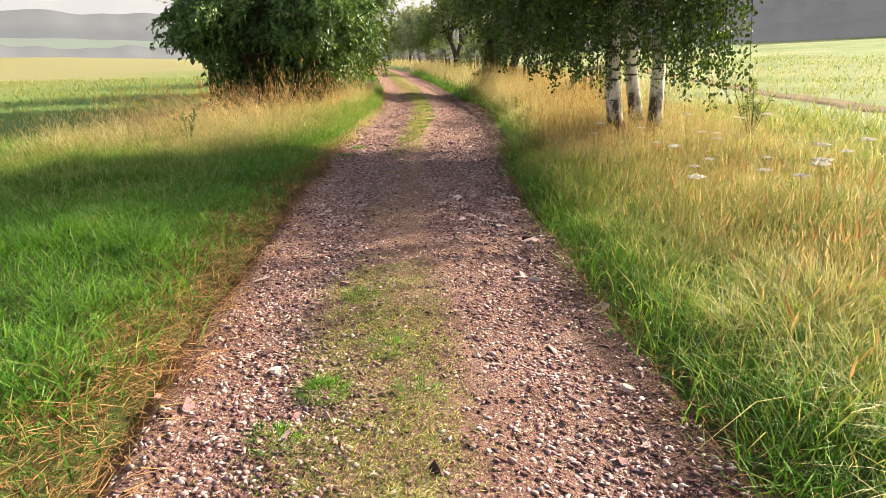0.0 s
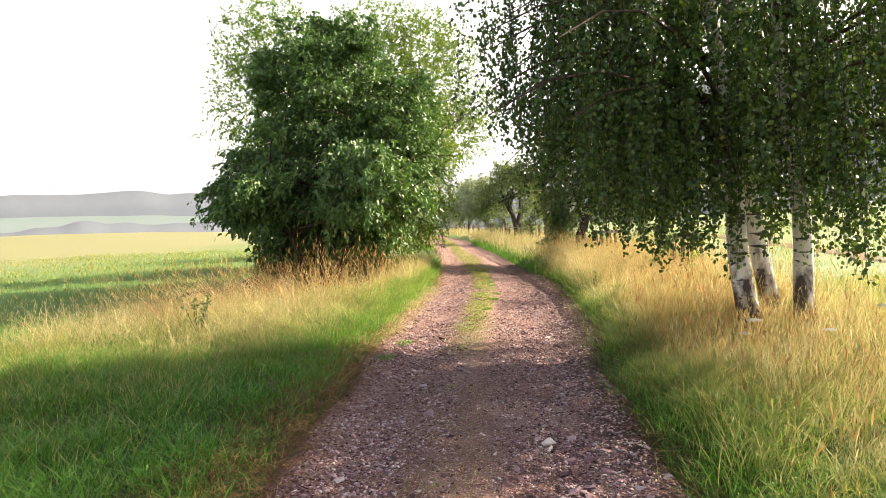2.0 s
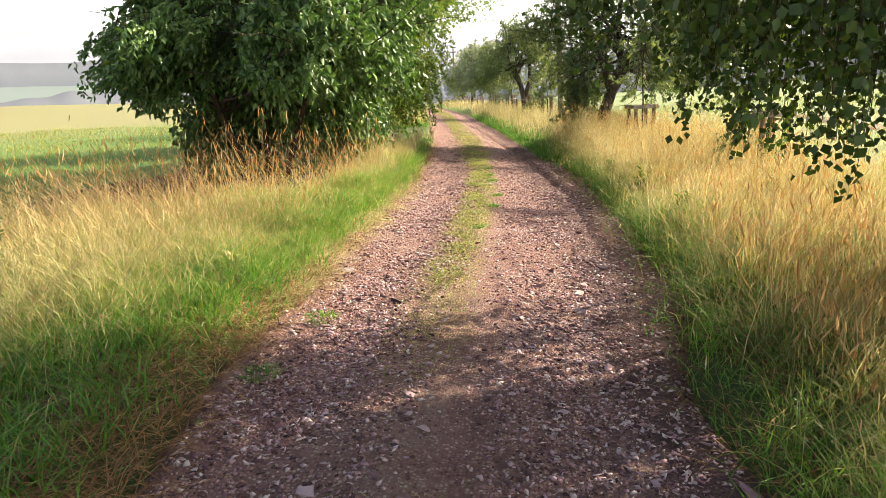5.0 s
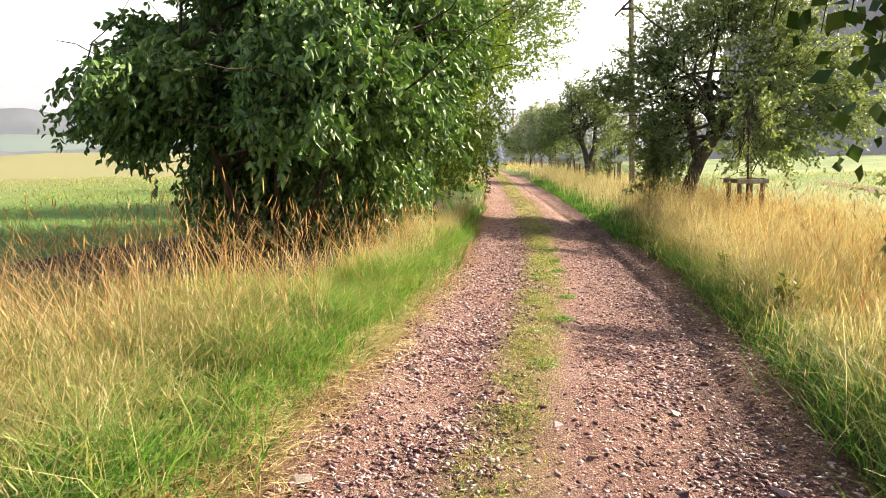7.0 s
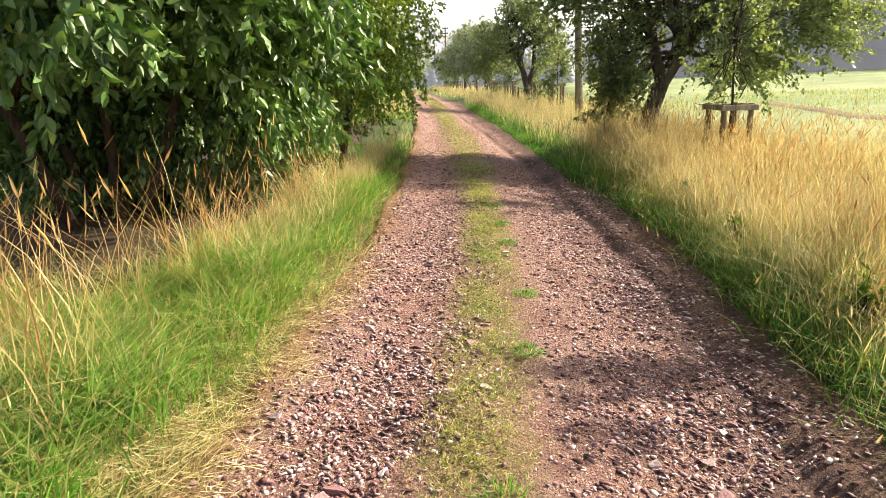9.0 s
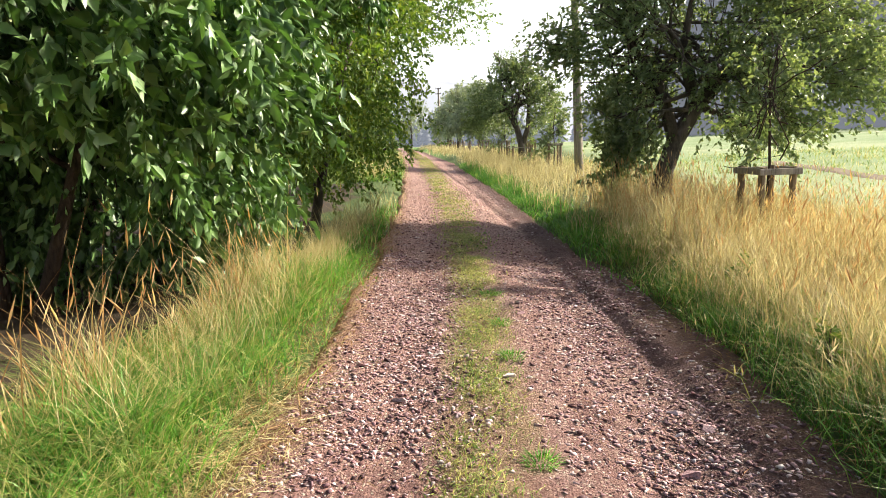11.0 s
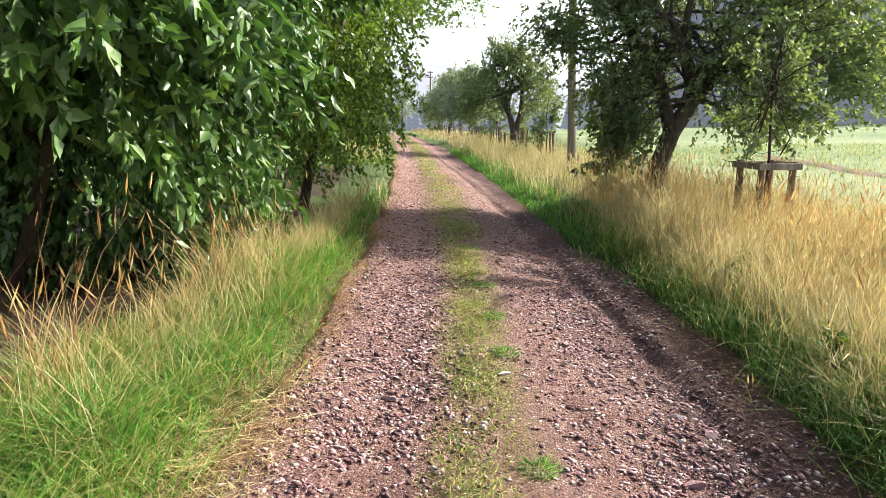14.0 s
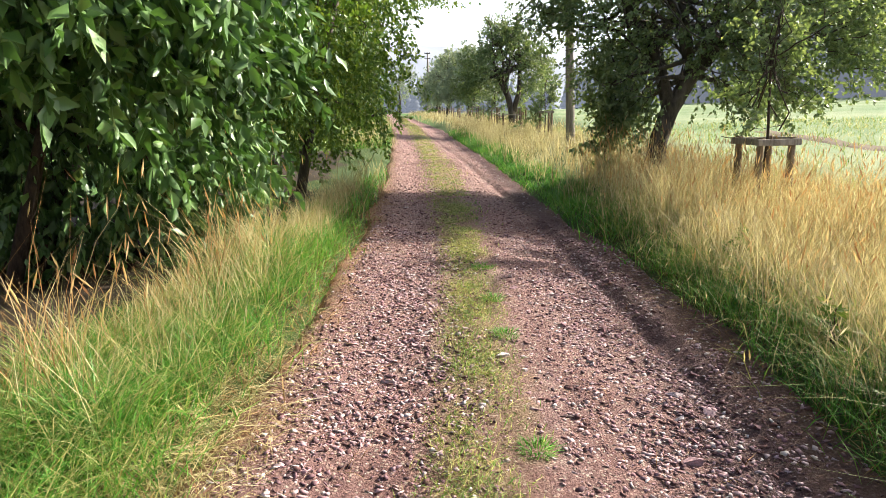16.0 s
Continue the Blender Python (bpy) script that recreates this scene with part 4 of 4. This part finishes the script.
def forest(name, label, line, count, height, seed, mat, radius):
    """Crowded conifer tops standing in several rows."""
    r = np.random.default_rng(seed)
    (x0, y0), (x1, y1) = line
    vs, ts, o = [], [], 0
    for i in range(count):
        f = r.random()
        back = r.random()
        x = x0 + (x1 - x0) * f + back * 34 * (y1 - y0) / math.hypot(x1 - x0, y1 - y0)
        y = y0 + (y1 - y0) * f - back * 34 * (x1 - x0) / math.hypot(x1 - x0, y1 - y0)
        z = float(ground_z(x, y)) - 0.5
        h = height * r.uniform(0.75, 1.1) * (0.85 + 0.35 * back)
        w = radius * r.uniform(0.7, 1.2)
        tiers = 6
        for k in range(tiers):
            zz = z + h * (0.03 + 0.94 * k / tiers)
            rr = w * (1 - 0.88 * k / tiers)
            ring = [(x + rr * r.uniform(0.75, 1.2) * math.cos(2 * math.pi * q / 9), y + rr * r.uniform(0.75, 1.2) * math.sin(2 * math.pi * q / 9), zz - rr * 0.25) for q in range(9)]
            vs += ring + [(x, y, zz + h * 0.24)]
            for q in range(9):
                ts.append((o + q, o + (q + 1) % 9, o + 9))
            o += 10
        vs += [(x - 0.25, y, z), (x + 0.25, y, z), (x, y, z + h * 0.8)]
        ts.append((o, o + 1, o + 2))
        o += 3
    ob = big_mesh(name, np.array(vs), np.array(ts), mat)
    return tagged(ob, label, "forest", kind="stuff")


# both woods carry painted mist: grey, self-glowing material
forest("conifer_forest", "dark grey misty conifer forest beyond the meadow", ((190, 30), (35, 215)), 900, 42, 5, M_HAZE_FOREST, 5.6)
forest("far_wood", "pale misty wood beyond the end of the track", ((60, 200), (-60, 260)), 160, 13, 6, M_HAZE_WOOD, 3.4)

# ---- grass ----


def grass(name, label, parts, mat, category="grass"):
    v, t = stack([(p[0], p[1]) for p in parts])
    return tagged(big_mesh(name, v, t, mat), label, category, kind="stuff")


def sward(n, d0, d1, y0, y1, h, w, lean=(0.2, 0.7), clump=0.0, bend=0.6, segs=2, tuft_size=14):
    x, y, z = sow(n, d0, d1, y0, y1, clump, tuft_size)
    n = len(x)
    return blades(x, y, z, rng.uniform(h[0], h[1], n) * (0.8 + 0.25 * wavy(x, y, 2.1) + 0.22 * wavy(x, y, 6.3, 1.0)), rng.uniform(w * 0.7, w * 1.3, n), rng.uniform(lean[0], lean[1], n), None, bend, segs)


def heads(tips, size, width):
    """Seed heads: slim spindles about the tips."""
    n = len(tips)
    d = unit(np.stack([rng.normal(size=n) * 0.35, rng.normal(size=n) * 0.35, np.ones(n)], -1))
    s = unit(np.cross(d, rng.normal(size=(n, 3))))
    s2 = np.cross(d, s)
    L = rng.uniform(0.7, 1.3, n)[:, None] * size
    v = np.stack([tips - d * L * 0.4, tips + s * width, tips - s * width, tips + s2 * width, tips - s2 * width, tips + d * L * 0.6], 1)
    tri = np.array([(0, 1, 5), (0, 5, 2), (0, 3, 5), (0, 5, 4)])
    return v.reshape(-1, 3), (np.arange(n)[:, None, None] * 6 + tri[None]).reshape(-1, 3)


# the mown strip and the lush edge on the field side
grass("lawn_grass", "lush bright-green grass beside the track", [
    sward(78000, -4.6, -1.35, -2.0, 11.5, (0.12, 0.30), 0.0085, (0.3, 1.1), 0.07, 0.6, 2, 45),
    sward(30000, -4.6, -1.45, -2.0, 11.5, (0.08, 0.18), 0.007, (0.3, 1.0)),
    sward(20000, -9.5, -4.4, 0.0, 12.0, (0.10, 0.24), 0.013, (0.3, 1.0)),
    sward(26000, -2.6, -1.45, 9.5, 20.0, (0.16, 0.38), 0.007, (0.3, 1.1), 0.10, 0.6, 2, 60),
    sward(16000, -3.3, -1.6, 13.0, 17.5, (0.22, 0.50), 0.0065, (0.5, 1.4), 0.10, 0.7, 3, 60),
    sward(16000, -2.7, -1.45, 9.5, 20.0, (0.10, 0.22), 0.006, (0.3, 0.9)),
    sward(7000, -2.6, -1.36, 20.0, 40.0, (0.16, 0.36), 0.016, (0.3, 0.9)),
    sward(14000, 1.25, 2.1, -1.0, 9.5, (0.14, 0.36), 0.007, (0.3, 1.2), 0.09, 0.6, 2, 60),
    sward(9000, 1.58, 1.95, 9.5, 20.0, (0.16, 0.36), 0.007, (0.3, 1.3), 0.09, 0.6, 2, 60),
    sward(7000, 1.3, 2.2, -1.0, 9.5, (0.08, 0.20), 0.006, (0.3, 0.95)),
    sward(5000, 1.55, 2.1, 9.5, 20.0, (0.08, 0.20), 0.006, (0.3, 0.95)),
    sward(8000, 1.25, 2.0, 20.0, 42.0, (0.14, 0.34), 0.016, (0.3, 0.9)),
], M_GRASS)
grass("meadow_grass", "ripening meadow grass, part green and part yellow", [
    sward(52000, 1.5, 4.5, -0.5, 9.0, (0.18, 0.52), 0.006, (0.2, 1.0), 0.10, 0.6, 2, 50),
    sward(46000, 1.68, 4.2, 9.0, 22.0, (0.22, 0.60), 0.006, (0.2, 1.0), 0.11, 0.6, 2, 50),
    sward(32000, -6.5, -2.0, 6.5, 15.5, (0.18, 0.42), 0.006, (0.3, 0.8), 0.12),
    sward(22000, -3.6, -1.5, 11.0, 17.5, (0.22, 0.45), 0.0055, (0.5, 1.2), 0.12),
    sward(16000, -28, -5.5, 10.0, 48.0, (0.15, 0.32), 0.026, (0.2, 0.7), 0.3),
    sward(16000, 4.0, 7, -0.5, 14.0, (0.25, 0.5), 0.012, (0.2, 0.7), 0.2),
    sward(16000, 4.0, 24, 4.0, 48.0, (0.18, 0.40), 0.022, (0.2, 0.7), 0.3),
    sward(7000, -3.4, -1.5, 9.5, 17.0, (0.45, 0.85), 0.006, (0.9, 1.7), 0.10, 0.8, 3),
    sward(5500, 1.6, 2.4, 0.0, 20.0, (0.40, 0.75), 0.006, (0.9, 1.7), 0.10, 0.8, 3),
    sward(6000, -6, -1.5, 20, 46, (0.3, 0.6), 0.016, (0.2, 0.7), 0.2),
], M_GRASS_MIX)
stalks = [
    sward(13000, 1.9, 4.4, 15.5, 20.8, (0.70, 1.10), 0.005, (0.15, 0.9), 0.12, 0.7, 3, 25),
    sward(13000, 2.05, 4.8, 0.0, 9.0, (0.30, 0.70), 0.005, (0.15, 1.0), 0.09, 0.7, 3, 30),
    sward(27000, 1.80, 4.4, 8.0, 20.0, (0.35, 0.95), 0.005, (0.15, 1.3), 0.10, 0.7, 3, 35),
    sward(14000, 1.6, 4.6, 19.0, 46.0, (0.5, 0.9), 0.011, (0.15, 0.6), 0.15, 0.7, 2),
    sward(6500, -3.6, -1.8, 9.0, 13.4, (0.25, 0.60), 0.005, (0.4, 1.4), 0.08, 0.8, 3),
    sward(7500, -5.8, -2.1, 9.4, 13.2, (0.45, 0.90), 0.006, (0.3, 1.2), 0.12, 0.8, 3),
    sward(12000, -1.7, -1.16, 9.8, 15.5, (0.06, 0.17), 0.005, (1.2, 2.3)),
    sward(8500, -2.6, -1.7, 15.5, 23.0, (0.40, 0.75), 0.006, (0.2, 0.8), 0.09, 0.7, 3),
    sward(6000, -3.0, -1.5, 21.0, 48.0, (0.5, 0.85), 0.011, (0.2, 0.6), 0.15, 0.7, 2),
    sward(7000, 1.6, 7, 44.0, 95.0, (0.5, 0.9), 0.035, (0.15, 0.5), 0.3, 0.7, 2),
]
grass("dry_grass", "tall straw-coloured dry grass along the verge", stalks + [heads(s[2][::2], 0.065, 0.0038) for s in stalks[:6]], M_STRAW)
rust = [
    sward(620, -4.6, -1.9, 12.4, 15.0, (0.90, 1.35), 0.007, (0.15, 0.6), 0.09, 0.7, 3, 16),
    sward(520, -3.0, -1.9, 14.6, 17.8, (0.7, 1.1), 0.006, (0.2, 0.8), 0.10, 0.7, 3),
    sward(2000, 1.9, 4.2, 0.5, 9.0, (0.3, 0.65), 0.004, (0.15, 0.8), 0.12, 0.7, 3),
    sward(4200, 2.0, 3.8, 9.0, 20.0, (0.45, 0.9), 0.0045, (0.15, 0.8), 0.12, 0.7, 3),
    sward(1500, 1.9, 3.3, 8.6, 11.5, (0.3, 0.6), 0.006, (0.15, 0.6), 0.10, 0.7, 3),
    sward(2200, 2.1, 3.8, 18.5, 25.0, (0.7, 1.2), 0.008, (0.15, 0.5), 0.12, 0.7, 3),
]
x, y, z = sow(620, -5.4, -2.2, 10.8, 14.4, 0.14, 12)
k = len(x)
arch = blades(x, y, z, rng.uniform(0.85, 1.3, k), 0.007, rng.uniform(0.5, 1.0, k), rng.normal(math.pi, 0.6, k), 0.8, 4)
x, y, z = sow(700, 2.0, 4.4, 9.5, 21.0, 0.16, 8)
k = len(x)
arch2 = blades(x, y, z, rng.uniform(0.8, 1.1, k), 0.006, rng.uniform(0.3, 0.7, k), rng.normal(0.4, 0.8, k), 0.8, 4)
rust += [arch, arch2]
grass("rusty_stalks", "tall rust-brown seeding stalks before the thicket", rust + [heads(s[2][::2], 0.13, 0.006) for s in rust], M_RUST)
grass("dead_thatch", "flattened brown dead grass along the track's edge", [
    sward(11500, -1.7, -1.1, -1.0, 9.6, (0.08, 0.24), 0.006, (1.1, 2.2)),
    sward(4000, -1.9, -1.25, 15.0, 24.0, (0.08, 0.22), 0.007, (1.2, 2.2)),
    sward(3000, 1.12, 1.4, -1.0, 9.0, (0.06, 0.18), 0.005, (1.2, 2.2)),
    sward(3000, 1.45, 1.75, 9.0, 22.0, (0.06, 0.18), 0.005, (1.2, 2.2)),
    sward(3500, -2.3, -1.2, 8.3, 10.9, (0.08, 0.22), 0.006, (1.1, 2.2)),
    sward(6000, 1.5, 2.9, 7.8, 11.6, (0.12, 0.34), 0.006, (0.6, 1.8), 0.10),
    sward(1500, -1.1, 1.1, 0.0, 22.0, (0.05, 0.14), 0.004, (1.5, 2.4)),
], M_THATCH)


def strip_blades(n, d0, d1, y0, y1, h, w):
    x, y, z = sow(n, d0, d1, y0, y1, 0.05)
    keep = wavy(x, y, 2.7, 1.5) + 0.4 * wavy(x, y, 7.0) > np.where(y > 10, -1.0, np.where(y < 5, -0.75, -0.4))
    x, y = x[keep], y[keep]
    return blades(x, y, track_z(x, y) + 0.012, rng.uniform(h[0], h[1], len(x)), w, rng.uniform(0.5, 1.3, len(x)))


grass("centre_grass", "short yellow-green grass between the wheel ruts", [
    strip_blades(26000, -0.36, -0.06, 11.0, 22.0, (0.025, 0.065), 0.0055),
    strip_blades(9000, -0.50, 0.16, 20.0, 48.0, (0.04, 0.09), 0.014),
    strip_blades(26000, -0.55, 0.16, 1.0, 4.2, (0.015, 0.045), 0.005),
    strip_blades(5000, -0.45, 0.10, 4.6, 11.5, (0.015, 0.04), 0.005),
    strip_blades(2600, -0.5, 0.35, 48.0, 90.0, (0.06, 0.12), 0.03),
], M_GRASS_MIX)

# ---- small tufts on the track ----


def tuft(d, y, size, n, label):
    x = float(road_x(y)) + d
    z = float(track_z(np.array(x), np.array(y)))
    a, q = rng.uniform(0, 2 * math.pi, n), size * np.sqrt(rng.random(n))
    v, t, _ = blades(np.cos(a) * q, np.sin(a) * q, np.zeros(n) + 0.02, rng.uniform(0.03, 0.075, n), 0.006, rng.uniform(0.4, 1.3, n), a)
    ob = big_mesh("grass_tuft", v, t, M_GRASS)
    ob.location = (x, y, z)
    return tagged(ob, label, "grass tuft", "tufts on the track")


tuft(-0.47, 2.55, 0.11, 240, "bright green grass tuft in the gravel")
for d, y, size in ((-0.62, 2.15, 0.10), (-0.16, 3.0, 0.13), (-0.05, 2.55, 0.12), (-0.36, 3.7, 0.12), (-0.02, 16.6, 0.08), (-0.08, 18.3, 0.09), (0.04, 15.25, 0.07), (-0.06, 17.4, 0.08), (0.02, 14.2, 0.07), (-0.95, 9.8, 0.10), (-1.0, 8.9, 0.09), (-0.1, 12.9, 0.10)):
    tuft(d, y, size, 130, "low yellow-green grass tuft on the track")

# ---- wild flowers and weeds ----


def umbel(x, y, h, size, seed):
    r = random.Random(seed)
    z = float(ground_z(x, y))
    root = thing("umbel_flower", x, y, z, "white flat-topped wild flower on a thin stalk", "flower", "white flowers in the verge")
    bend = r.uniform(-0.08, 0.08)
    v, f = tube([(0, 0, -0.02), (bend * 0.4, 0.01, h * 0.5), (bend, 0, h)], [0.004, 0.003, 0.002], 5)
    link_mesh("stem", v, f, M_GRASS_MIX, root)
    pieces = []
    for k in range(16):
        a, q = k * 2.4, size * math.sqrt((k + 0.5) / 16)
        c = Vector((bend + q * math.cos(a), q * math.sin(a), h + 0.006 + 0.2 * size * (1 - (q / size) ** 2)))
        ring = [c + Vector((math.cos(w), math.sin(w), 0)) * size * 0.26 for w in (0, 1.26, 2.51, 3.77, 5.03)]
        pieces.append((ring + [c + Vector((0, 0, size * 0.14)), c - Vector((0, 0, size * 0.2))], [(i, (i + 1) % 5, 5) for i in range(5)] + [((i + 1) % 5, i, 6) for i in range(5)]))
    v, f = merge(pieces)
    link_mesh("flower_head", v, f, M_PETAL, root, "cluster of tiny white petals")
    return root


ru = random.Random(4)
for i in range(26):
    y = ru.uniform(4.2, 8.2)
    umbel(float(road_x(y)) + ru.uniform(2.0, 4.3), y, ru.uniform(0.5, 0.72), ru.uniform(0.035, 0.07), i)


def weed(x, y, h, leafy, mat, label, seed, n=9):
    r = random.Random(seed)
    z = float(ground_z(x, y))
    root = thing("tall_weed", x, y, z, label, "weed")
    pieces, pos, dirs = [], [], []
    for i in range(n):
        pts = wander((0, 0, 0), (r.uniform(-0.35, 0.35), r.uniform(-0.35, 0.35), 1), h * r.uniform(0.6, 1.1), 6, 0.10, 0.05, r)
        pieces.append(tube(pts, taper(7, 0.006, 0.002), 4, False))
        for k in range(leafy):
            p = pts[r.randint(1, 5)].lerp(pts[6], r.random())
            pos.append(p)
            dirs.append((r.uniform(-1, 1), r.uniform(-1, 1), r.uniform(-0.3, 0.8)))
    v, f = merge(pieces)
    link_mesh("stalks", v, f, M_TWIG, root)
    v, t = leaves(np.array(pos), np.array(dirs), rng.uniform(0.03, 0.08, len(pos)), 0.4, 0.2, False)
    big_mesh("leaves", v, t, mat, root)
    return root


weed(4.15, 9.2, 0.95, 34, M_LEAF_APPLE, "grey-green bushy mugwort with thin upright stalks", 1, 12)
weed(3.6, 17.2, 0.85, 26, M_RUST, "withered brown dock plant gone to seed", 2, 7)
weed(3.2, 15.6, 0.8, 26, M_GRASS, "green leafy weed among dry grass", 3, 8)
weed(3.9, 18.4, 0.9, 30, M_LEAF_APPLE, "grey-green weed with thin upright stalks", 5, 10)
for i, (d, y, h) in enumerate(((1.95, 14.6, 0.36), (1.9, 16.4, 0.34), (2.0, 12.6, 0.36), (2.1, 18.2, 0.4))):
    weed(float(road_x(y)) + d, y, h, 16, M_LEAF_TREE, "low green leafy weed at the foot of dry grass", 20 + i, 9)
weed(-4.4, 10.2, 0.6, 24, M_LEAF_APPLE, "grey thistle clump at the edge of the field", 6, 8)

# ---- stones ----


def stone_shape(seed, rough=0.28):
    r = random.Random(seed)
    s = Vector((r.uniform(0.9, 1.4), r.uniform(0.7, 1.0), r.uniform(0.35, 0.6)))
    bm = bmesh.new()
    for k in range(6 if seed < 110 else 9):
        p = Vector((r.gauss(0, 1), r.gauss(0, 1), r.gauss(0, 1))).normalized() * r.uniform(0.85, 1.1)
        bm.verts.new((p.x * s.x, p.y * s.y, p.z * s.z))
    bmesh.ops.convex_hull(bm, input=bm.verts[:])
    for q in [q for q in bm.verts if not q.link_faces]:
        bm.verts.remove(q)
    bm.faces.ensure_lookup_table()
    bm.verts.index_update()
    vs = np.array([v.co[:] for v in bm.verts])
    fs = np.array([[q.index for q in f.verts] for f in bm.faces])
    bm.free()
    return vs, fs


shapes = [stone_shape(100 + i) for i in range(10)]
large_shapes = [stone_shape(110 + i) for i in range(10)]


def gravel(n, y0, y1, s0, s1, power=2.0, d=None):
    parts = []
    y = rng.uniform(y0, y1, n)
    d = np.where(rng.random(n) < 0.35, rng.uniform(-1.25, 1.5, n), rng.choice([-0.72, 0.75], n) + rng.normal(size=n) * 0.3) if d is None else d
    keep = np.abs(d + 0.02) > 0.22 * rng.random(n)
    keep &= (np.abs(d) < half_width(d, y) + 0.05) & (wavy(d * 2.0, y, 2.4, 0.5) + 0.5 * wavy(d * 3.0, y, 5.7) > rng.uniform(-1.6, 0.3, n))
    d, y = d[keep], y[keep]
    n = len(y)
    x = road_x(y) + d
    z = track_z(x, y)
    s = s0 + (s1 - s0) * rng.random(n) ** power
    turn = rng.uniform(0, 2 * math.pi, n)
    which = rng.integers(0, len(shapes), n)
    for k, (vs, fs) in enumerate(shapes):
        i = np.where(which == k)[0]
        c, q = np.cos(turn[i])[:, None], np.sin(turn[i])[:, None]
        px = vs[None, :, 0] * c - vs[None, :, 1] * q
        py = vs[None, :, 0] * q + vs[None, :, 1] * c
        pz = np.broadcast_to(vs[None, :, 2], px.shape)
        v = np.stack([px, py, pz], -1) * s[i][:, None, None] + np.stack([x[i], y[i], z[i] + s[i] * 0.10], -1)[:, None]
        t = (np.arange(len(i))[:, None, None] * len(vs) + fs[None]).reshape(-1, 3)
        parts.append((v.reshape(-1, 3), t))
    return stack(parts)


v, t = stack([gravel(52000, 0.6, 9.0, 0.005, 0.024, 2.2), gravel(56000, 9.0, 20.0, 0.005, 0.026, 2.2), gravel(9000, 20.0, 45.0, 0.008, 0.03, 2.6)])
v2, t2 = stack([gravel(5000, 0.6, 9.0, 0.006, 0.028, 2.4), gravel(7000, 9.0, 24.0, 0.007, 0.030, 2.4)])
clods = big_mesh("earth_clods", v2, t2, M_CLOD, track, "dark crumbled earth clods")
tagged(clods, kind="stuff")
loose = big_mesh("gravel", v, t, M_STONE, track, "loose pinkish gravel")
tagged(loose, kind="stuff")

stone_meshes = []
for k, (vs, fs) in enumerate(large_shapes):
    me = bpy.data.meshes.new("stone")
    me.from_pydata([tuple(q) for q in vs], [], [tuple(int(a) for a in q) for q in fs])
    me.materials.append(M_STONE)
    stone_meshes.append(me)
rs = random.Random(9)
for i in range(290):
    y = rs.uniform(1.2, 18.0)
    d = rs.choice((rs.gauss(0.75, 0.22), rs.gauss(-0.75, 0.25), rs.uniform(-1.2, 1.2), rs.gauss(0.8, 0.2)))
    d = max(-1.25, min(1.25, d))
    x = float(road_x(y)) + d
    ob = new("stone", stone_meshes[i % 10])
    if i % 3 == 0:
        y, d = rs.gauss(5.6, 0.7), rs.gauss(0.78, 0.20)
        x = float(road_x(y)) + d
    s = rs.uniform(0.022, 0.05) * (1.25 if rs.random() < 0.15 else 1)
    ob.parent = track
    ob.location = (x, y, float(track_z(np.array(x), np.array(y))) + s * 0.15)
    ob.rotation_euler = (rs.uniform(-0.3, 0.3), rs.uniform(-0.3, 0.3), rs.uniform(0, 6.28))
    ob.scale = (s, s, s)
